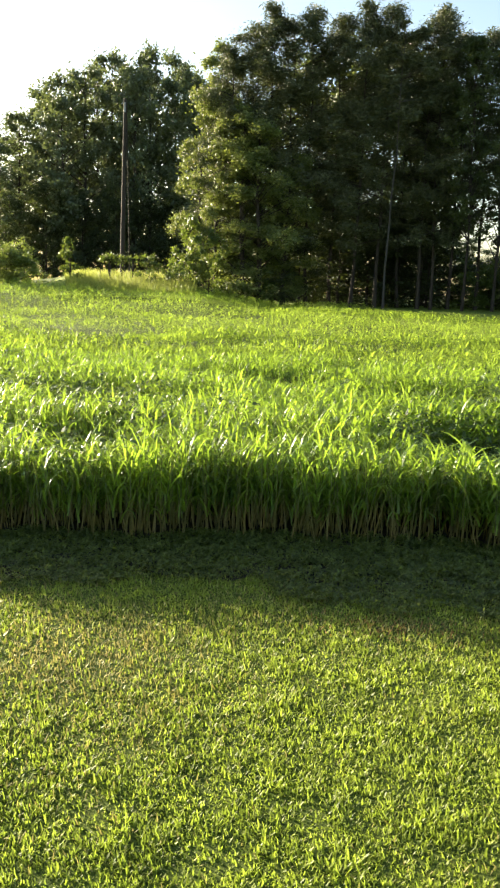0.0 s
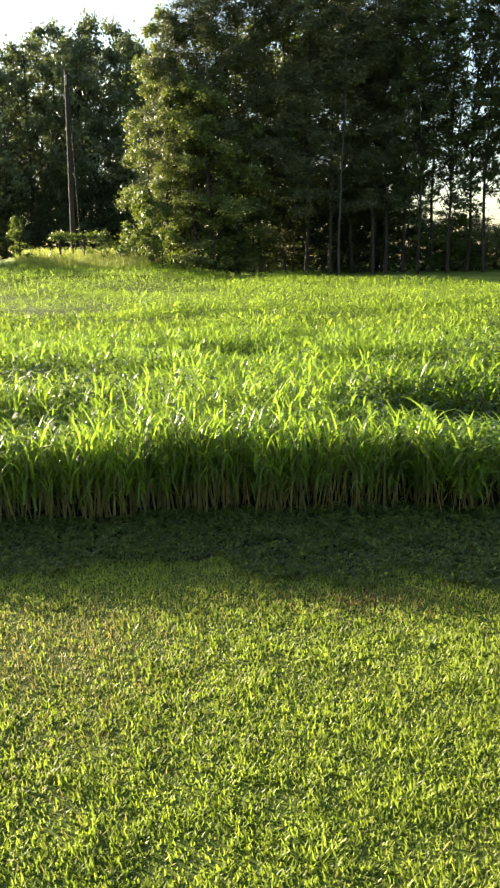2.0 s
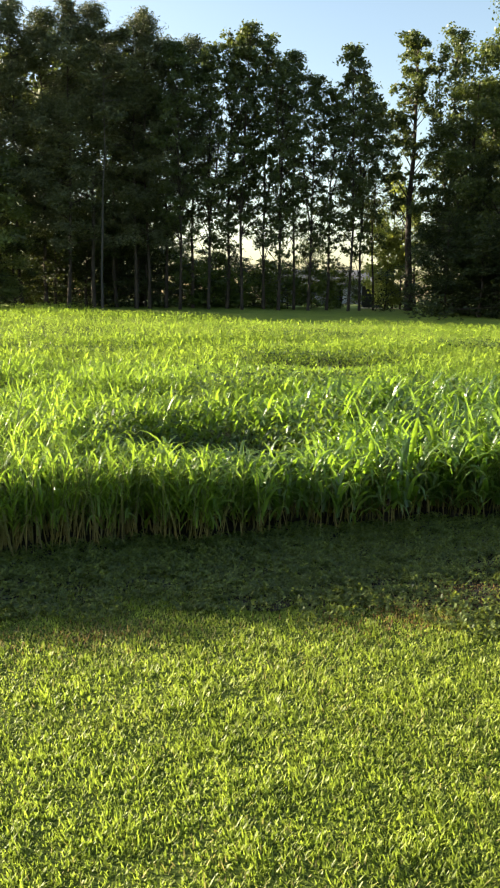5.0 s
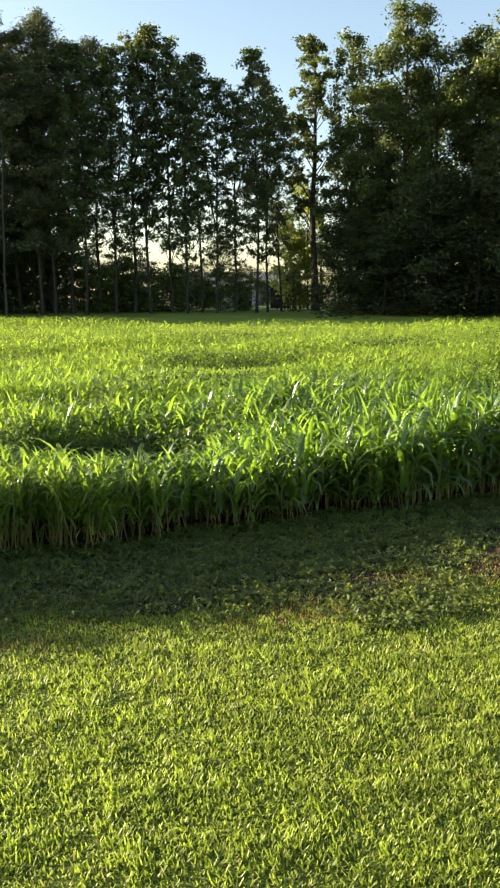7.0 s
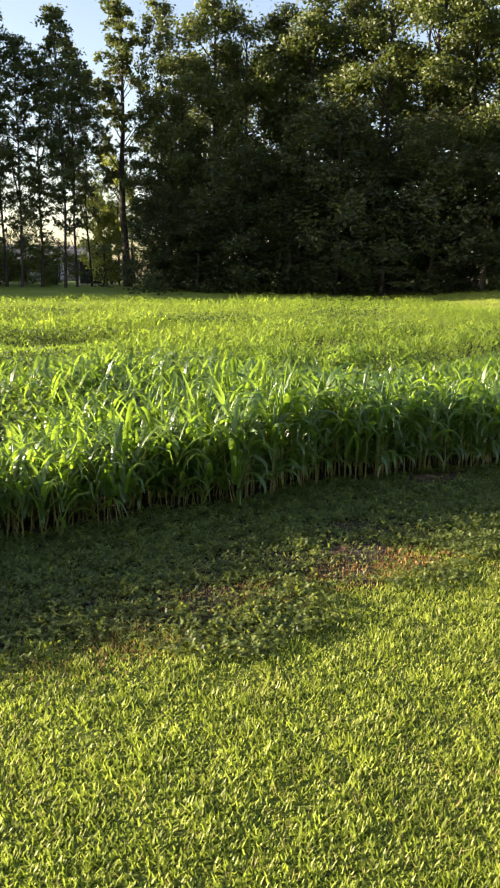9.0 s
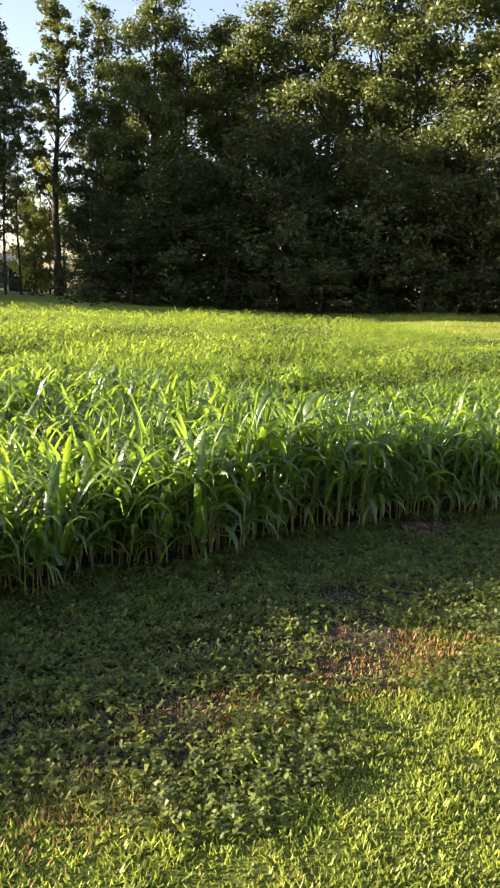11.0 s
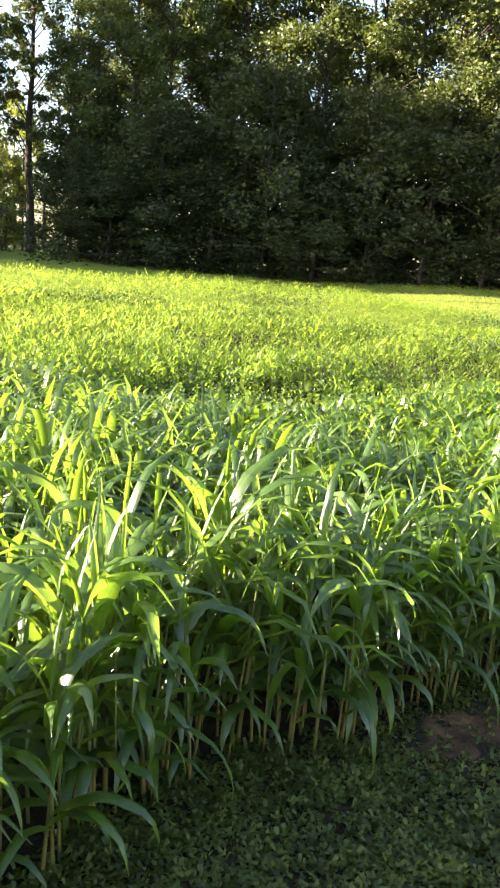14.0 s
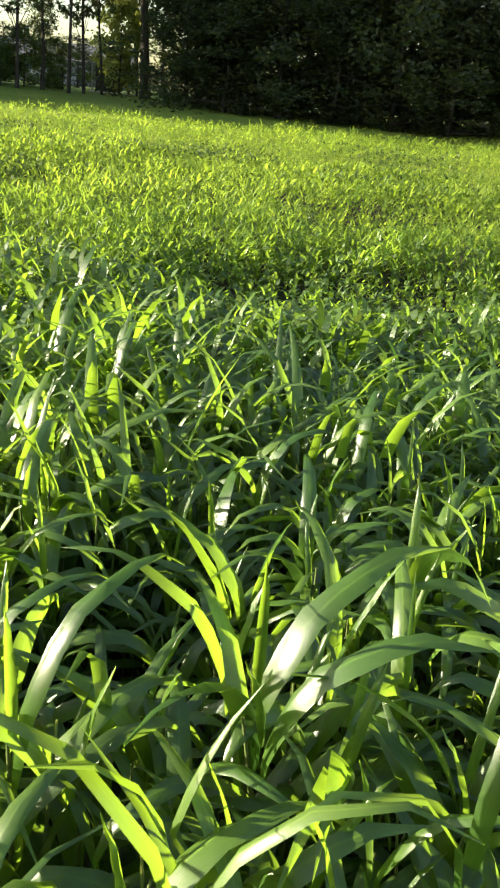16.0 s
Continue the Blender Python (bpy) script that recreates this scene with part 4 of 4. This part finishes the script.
plant_all(KINDS, [
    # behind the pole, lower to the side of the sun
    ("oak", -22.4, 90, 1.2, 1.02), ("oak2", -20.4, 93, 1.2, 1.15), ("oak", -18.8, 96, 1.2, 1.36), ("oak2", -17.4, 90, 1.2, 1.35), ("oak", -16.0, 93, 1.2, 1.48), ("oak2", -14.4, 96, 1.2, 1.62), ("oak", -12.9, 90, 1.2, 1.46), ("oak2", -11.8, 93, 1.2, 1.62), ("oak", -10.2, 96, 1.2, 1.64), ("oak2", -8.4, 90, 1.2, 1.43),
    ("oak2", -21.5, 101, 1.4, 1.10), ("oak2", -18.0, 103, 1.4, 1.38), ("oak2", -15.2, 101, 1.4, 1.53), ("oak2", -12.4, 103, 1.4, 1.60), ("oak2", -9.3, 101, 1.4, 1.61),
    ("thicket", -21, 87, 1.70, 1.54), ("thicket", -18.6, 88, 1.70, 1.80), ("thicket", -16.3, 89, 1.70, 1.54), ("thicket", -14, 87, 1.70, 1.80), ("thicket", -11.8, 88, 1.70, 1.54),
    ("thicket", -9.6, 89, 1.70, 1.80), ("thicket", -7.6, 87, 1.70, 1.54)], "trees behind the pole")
plant_all(KINDS, [
    # the sunlit corner of the wood and the pines in it
    ("edge", -7.2, 47.5, 0.6, 0.71), ("edge2", -8.6, 51, 0.6, 0.69), ("edge2", -5.6, 46, 0.85, 0.65), ("edge", -4.6, 46, 0.8, 0.62), ("edge2", -2.7, 46.5, 0.75, 0.52), ("edge2", -7.2, 51, 0.85, 0.92), ("pine2", -6.4, 48, 0.95, 0.75), ("pine", -5.2, 48.5, 1, 0.84), ("pine2", -4.1, 48, 1, 0.89), ("pine", -2.5, 48.5, 1.05, 0.87),
    ("pine2", -1.0, 47, 1.05, 0.89), ("pine", 0.5, 48.5, 1.05, 0.88), ("pine2", 1.9, 47, 1.05, 0.89), ("pine", 3.7, 47.5, 1.0, 0.89), ("pine2", 5.2, 49, 1, 0.84), ("pine", 6.4, 48, 1, 0.87), ("pine2", 7.6, 48, 1, 0.90), ("pine", 8.7, 49.5, 0.95, 0.84), ("grey", 4.4, 45, 1, 0.82), ("thin", 6.6, 50.5, 1.1, 0.86),
    # rear trees added behind the pines to close gaps and shade the dark wood
    ("rear", -0.5, 53, 1, 1.0), ("rear", 2, 54, 1.1, 1.1), ("rear", 4.3, 55, 1.1, 1.1), ("rear", 6.8, 54, 0.9, 0.98), ("rear", 0, 60, 1.2, 1.12), ("rear", 4, 62, 1.2, 1.14), ("rear", -3.4, 57, 1.1, 1.02), ("rear", -5.6, 57, 1.0, 0.85),
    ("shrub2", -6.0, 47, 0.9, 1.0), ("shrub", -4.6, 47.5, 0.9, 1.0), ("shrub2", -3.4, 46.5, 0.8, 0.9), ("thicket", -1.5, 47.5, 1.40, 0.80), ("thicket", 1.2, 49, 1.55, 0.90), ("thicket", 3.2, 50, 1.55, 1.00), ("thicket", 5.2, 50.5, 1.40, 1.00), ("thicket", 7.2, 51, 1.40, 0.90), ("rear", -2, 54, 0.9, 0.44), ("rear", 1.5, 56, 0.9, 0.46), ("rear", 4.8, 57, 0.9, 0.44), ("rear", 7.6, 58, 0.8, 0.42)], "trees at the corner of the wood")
plant_all(KINDS, [
    # the open row with daylight between the trunks
    ("thin2", 9.4, 47.5, 0.95, 0.85), ("pine", 10.3, 50, 0.9, 0.86), ("thin", 11.5, 48.5, 0.95, 0.87), ("thin3", 12.7, 50, 0.95, 0.93), ("thin2", 14.0, 48.5, 1.0, 0.94), ("thin", 15.3, 50, 0.9, 0.92), ("thin3", 16.3, 48.5, 0.85, 0.82), ("thin2", 17.4, 50, 0.9, 0.87),
    ("thin", 18.4, 49, 0.85, 0.79), ("thin3", 19.6, 50, 0.8, 0.75), ("thin2", 21.0, 49, 0.9, 0.87), ("thin", 21.9, 50, 0.8, 0.79), ("thin2", 23.0, 51, 0.75, 0.72), ("poplar", 25.2, 52, 1.0, 0.93), ("thin", 27.5, 53, 0.95, 0.99),
    ("shrub", 10.4, 51, 1.3, 1.1), ("shrub2", 12.0, 52, 1.3, 1.1), ("shrub", 13.6, 51, 1.2, 0.9), ("shrub2", 15.2, 52, 1.3, 1.0), ("shrub", 17.0, 51.5, 1.2, 0.9), ("shrub2", 18.6, 52, 1.2, 0.9), ("shrub", 20.6, 53, 1.1, 0.9),
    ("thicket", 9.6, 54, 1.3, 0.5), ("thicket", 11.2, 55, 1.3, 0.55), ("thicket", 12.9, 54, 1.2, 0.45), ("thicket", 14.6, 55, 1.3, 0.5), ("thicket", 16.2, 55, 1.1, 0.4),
    ("yellow", 23.6, 54.5, 0.9, 0.95), ("yellow", 24.6, 54.5, 1.0, 1.4), ("yellow", 24.1, 57, 1.3, 1.75)], "trees of the open row")
plant_all(KINDS, [
    # low growth beyond the row
    ("rear", 9.5, 78, 0.8, 0.40), ("rear", 11.5, 82, 0.9, 0.35), ("thicket", 13.2, 76, 1.55, 0.80), ("thicket", 16.5, 78, 1.55, 0.75), ("thicket", 18.5, 82, 1.10, 1.27), ("thicket", 20.6, 78, 1.40, 0.70), ("rear", 25.5, 80, 1, 0.44),
    ("rear", 8, 80, 0.9, 0.55), ("rear", 28, 80, 1, 0.55)], "low growth beyond the trees")
plant_all(KINDS, [
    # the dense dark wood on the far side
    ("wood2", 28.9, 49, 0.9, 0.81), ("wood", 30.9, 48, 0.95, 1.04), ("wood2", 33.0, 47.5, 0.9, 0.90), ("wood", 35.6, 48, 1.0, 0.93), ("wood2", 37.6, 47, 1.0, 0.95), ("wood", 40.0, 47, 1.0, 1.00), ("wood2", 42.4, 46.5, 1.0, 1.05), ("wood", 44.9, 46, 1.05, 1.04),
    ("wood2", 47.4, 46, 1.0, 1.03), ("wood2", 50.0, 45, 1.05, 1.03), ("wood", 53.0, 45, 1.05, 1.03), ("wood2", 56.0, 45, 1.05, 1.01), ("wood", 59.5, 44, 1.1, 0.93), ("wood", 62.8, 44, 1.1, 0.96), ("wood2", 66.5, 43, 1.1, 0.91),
    ("rear", 31.5, 54, 1.1, 0.95), ("rear", 36, 54, 1.2, 0.92), ("rear", 40.5, 53, 1.2, 1.14), ("rear", 45, 53, 1.2, 1.14), ("rear", 49.5, 52, 1.2, 1.14), ("rear", 54, 52, 1.2, 1.14), ("rear", 58.5, 52, 1.2, 1.14),
    ("rear", 63, 52, 1.2, 1.14), ("rear", 68, 51, 1.2, 0.95), ("rear", 30, 60, 1.2, 0.98), ("rear", 34, 60, 1.2, 0.98), ("rear", 38, 60, 1.3, 0.98), ("rear", 42, 59, 1.3, 0.98), ("rear", 47, 59, 1.3, 0.98), ("rear", 52, 58, 1.3, 0.98), ("rear", 57, 58, 1.3, 0.98), ("rear", 62, 58, 1.3, 0.98),
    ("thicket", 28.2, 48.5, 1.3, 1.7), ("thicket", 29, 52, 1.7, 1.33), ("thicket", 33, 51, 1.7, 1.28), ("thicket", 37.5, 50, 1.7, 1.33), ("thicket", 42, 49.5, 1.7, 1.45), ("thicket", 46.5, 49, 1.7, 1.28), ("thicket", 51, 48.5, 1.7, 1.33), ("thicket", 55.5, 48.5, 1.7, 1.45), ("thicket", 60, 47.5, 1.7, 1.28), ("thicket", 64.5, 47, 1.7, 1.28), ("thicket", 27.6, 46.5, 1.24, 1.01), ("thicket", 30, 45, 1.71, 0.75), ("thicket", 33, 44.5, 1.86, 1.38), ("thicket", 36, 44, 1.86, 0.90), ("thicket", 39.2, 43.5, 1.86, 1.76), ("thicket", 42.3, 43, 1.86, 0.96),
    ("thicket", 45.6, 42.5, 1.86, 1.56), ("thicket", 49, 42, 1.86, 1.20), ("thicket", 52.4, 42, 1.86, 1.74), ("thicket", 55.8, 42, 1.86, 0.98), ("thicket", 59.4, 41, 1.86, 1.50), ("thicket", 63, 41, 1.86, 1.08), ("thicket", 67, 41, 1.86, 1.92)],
    "trees of the dark wood")
plant_all(KINDS, [
    ("hedge", -24, 46, 1.2, 0.74), ("hedge", -22.6, 46, 1.1, 0.74), ("hedge", -21.3, 46.5, 1.1, 0.78), ("hedge", -20.2, 46, 0.9, 0.6), ("hedge", -20.7, 47.5, 1.1, 0.90), ("hedge", -22, 47.5, 1.1, 0.86), ("cone", -17.2, 45.5, 0.75, 0.7), ("shrub", -11.9, 45, 0.55, 0.55),
    ("shrub", -10.2, 47, 0.6, 0.4), ("shrub2", -9.2, 45.5, 0.9, 1.25), ("shrub2", -7.8, 45.5, 0.85, 1.15)], "shrubs along the field's end")

plant_all(KINDS, [("rear", -23, 110, 1.4, 0.60), ("rear", -20, 108, 1.4, 0.98), ("rear", -17, 110, 1.4, 0.98), ("rear", -14, 108, 1.4, 0.98), ("rear", -11, 110, 1.4, 0.98), ("rear", -8, 108, 1.4, 0.98)], "trees behind the pole")


# ---- the pole, the trellis posts and the house ----
def utility_pole(az, r, height):
    px, py, pz = polar(az, r)
    root = new("utility_pole")
    root.matrix_basis = Matrix.Translation((px, py, pz)) @ Matrix.Rotation(radians(0.9), 4, "Y")
    zs = [-0.3, 0, height * 0.3, height * 0.6, height]
    part_mesh("shaft", join_tubes("shaft", [([(0, 0, z) for z in zs], [0.135, 0.13, 0.125, 0.115, 0.1], 12)], M_POLE), root, "dark weathered round timber")
    part_mesh("guy_wire", join_tubes("guy_wire", [([(0.1, 0, height * 0.9), (0.42, 0.12, 0.0)], [0.022] * 2, 5)], M_POLE), root, "taut dark guy wire")
    bm = bmesh.new()
    box(bm, 0, -0.13, height - 0.5, 0.09, 0.1, 0.5, 0.01)
    part("bracket", bm, M_METAL, root, "small steel bracket")
    return tagged(root, "tall dark wooden utility pole with a guy wire", "utility pole")


utility_pole(-13.75, 47.5, 9.6)


def trellis_post(az, r, seed):
    """A post with a crossarm, overgrown by a vine."""
    px, py, pz = polar(az, r)
    root = new("trellis_post")
    root.matrix_basis = Matrix.Translation((px, py, pz))
    bm = bmesh.new()
    box(bm, 0, 0, 0.55, 0.11, 0.11, 1.3, 0.012)
    part("post", bm, M_POLE, root)
    bm = bmesh.new()
    box(bm, 0, 0.0, 1.16, 0.95, 0.09, 0.09, 0.01)
    part("crossarm", bm, M_POLE, root)
    rng = np.random.default_rng(seed)
    c = np.stack([rng.uniform(-0.6, 0.6, 16), rng.normal(0, 0.12, 16), rng.normal(1.2, 0.09, 16)], -1)
    v, f = clump_leaves(c, np.full(16, 0.2), 26, 0.12, rng)
    part_mesh("vine", sheet_mesh("vine", v, f, M_SHRUB, None, False), root, "leafy vine over the crossarm")
    return tagged(root, "wooden trellis post overgrown with a vine", "trellis post", "trellis posts by the pole")


trellis_post(-14.6, 45.5, 51)
trellis_post(-13.0, 45.5, 52)


def house(az, r, length):
    """A low pale house half hidden by the trees."""
    px, py, pz = polar(az, r)
    root = new("house")
    root.matrix_basis = Matrix.Translation((px, py, pz)) @ Matrix.Rotation(radians(-az - 6), 4, "Z")
    w, h = 7.0, 2.7
    bm = bmesh.new()
    box(bm, 0, 0, h / 2 - 0.1, length, w, h + 0.2, 0.02)
    part("wall", bm, M_WALL, root, "pale grey siding")
    bm = bmesh.new()
    prof = [(-w / 2 - 0.4, h - 0.02), (0, h + 2.0), (w / 2 + 0.4, h - 0.02), (w / 2 + 0.4, h - 0.16), (0, h + 1.84), (-w / 2 - 0.4, h - 0.16)]
    rings = [[bm.verts.new((sx * (length / 2 + 0.35), a, b)) for a, b in prof] for sx in (-1, 1)]
    for i in range(6):
        bm.faces.new((rings[0][i], rings[0][(i + 1) % 6], rings[1][(i + 1) % 6], rings[1][i]))
    for ring in rings:
        bm.faces.new((ring[0], ring[1], ring[4], ring[5]))
        bm.faces.new((ring[1], ring[2], ring[3], ring[4]))
    bmesh.ops.recalc_face_normals(bm, faces=bm.faces[:])
    part("roof", bm, M_ROOF, root, "low grey shingled gable roof")
    for sx in (-1, 1):
        bm = bmesh.new()
        a = [bm.verts.new((sx * (length / 2 - 0.02), yy, zz)) for yy, zz in ((-w / 2, h - 0.1), (w / 2, h - 0.1), (0, h + 1.78))]
        b = [bm.verts.new((sx * (length / 2 - 0.14), yy, zz)) for yy, zz in ((-w / 2, h - 0.1), (w / 2, h - 0.1), (0, h + 1.78))]
        bm.faces.new(a)
        bm.faces.new(b)
        for i in range(3):
            bm.faces.new((a[i], a[(i + 1) % 3], b[(i + 1) % 3], b[i]))
        bmesh.ops.recalc_face_normals(bm, faces=bm.faces[:])
        part("gable", bm, M_WALL, root)
    for cx in (-length * 0.32, -length * 0.08, length * 0.3):
        bm = bmesh.new()
        box(bm, cx, -w / 2 - 0.02, 1.55, 1.15, 0.1, 1.15, 0.01)
        win = part("window", bm, M_WALL, root)
        bm = bmesh.new()
        box(bm, cx, -w / 2 - 0.075, 1.55, 0.98, 0.02, 0.98)
        part("pane", bm, M_DOOR, win, "dark window glass")
    bm = bmesh.new()
    box(bm, length * 0.12, -w / 2 - 0.02, 1.02, 0.95, 0.08, 2.05, 0.01)
    part("door", bm, M_DOOR, root, "dark front door")
    return tagged(root, "pale grey house half hidden behind trees", "house")


house(19.5, 118, 15.5)


def shed(az, r):
    px, py, pz = polar(az, r)
    root = new("garden_shed")
    root.matrix_basis = Matrix.Translation((px, py, pz)) @ Matrix.Rotation(radians(-az), 4, "Z")
    bm = bmesh.new()
    box(bm, 0, 0, 0.75, 1.5, 1.6, 1.7, 0.02)
    part("body", bm, M_DOOR, root)
    bm = bmesh.new()
    box(bm, 0, 0, 1.68, 1.8, 1.9, 0.12, 0.02, Matrix.Rotation(0.12, 4, "Y"))
    part("roof", bm, M_ROOF, root)
    bm = bmesh.new()
    box(bm, -0.95, -0.9, 0.85, 0.1, 0.1, 1.9, 0.01)
    part("post", bm, M_WALL, root, "white painted post")
    return tagged(root, "small dark shed with a white post", "shed")


shed(22.7, 64)

# pale sandy ground beyond the gap
ta, tr = np.meshgrid(np.radians(np.linspace(21.9, 25.0, 13)), np.linspace(53.5, 62, 9), indexing="ij")
tr = tr + 0.5 * np.sin(ta * 90)
tx, ty = 1.0 + tr * np.sin(ta), tr * np.cos(ta)
ti = np.arange(ta.size).reshape(ta.shape)
quads = np.stack([ti[:-1, :-1], ti[:-1, 1:], ti[1:, 1:], ti[1:, :-1]], -1).reshape(-1, 4)
M_SAND = solid_material("sandy_track", [(0.3, (0.24, 0.2, 0.1)), (0.7, (0.45, 0.38, 0.2))], 1.4, 0.95, 0.5, 20.0)
track = new("track", sheet_mesh("track", np.stack([tx, ty, rise(tx, ty) + 0.04], -1).reshape(-1, 3), quads, M_SAND))
tagged(track, "pale sandy track running through the gap", "track", kind="structure")
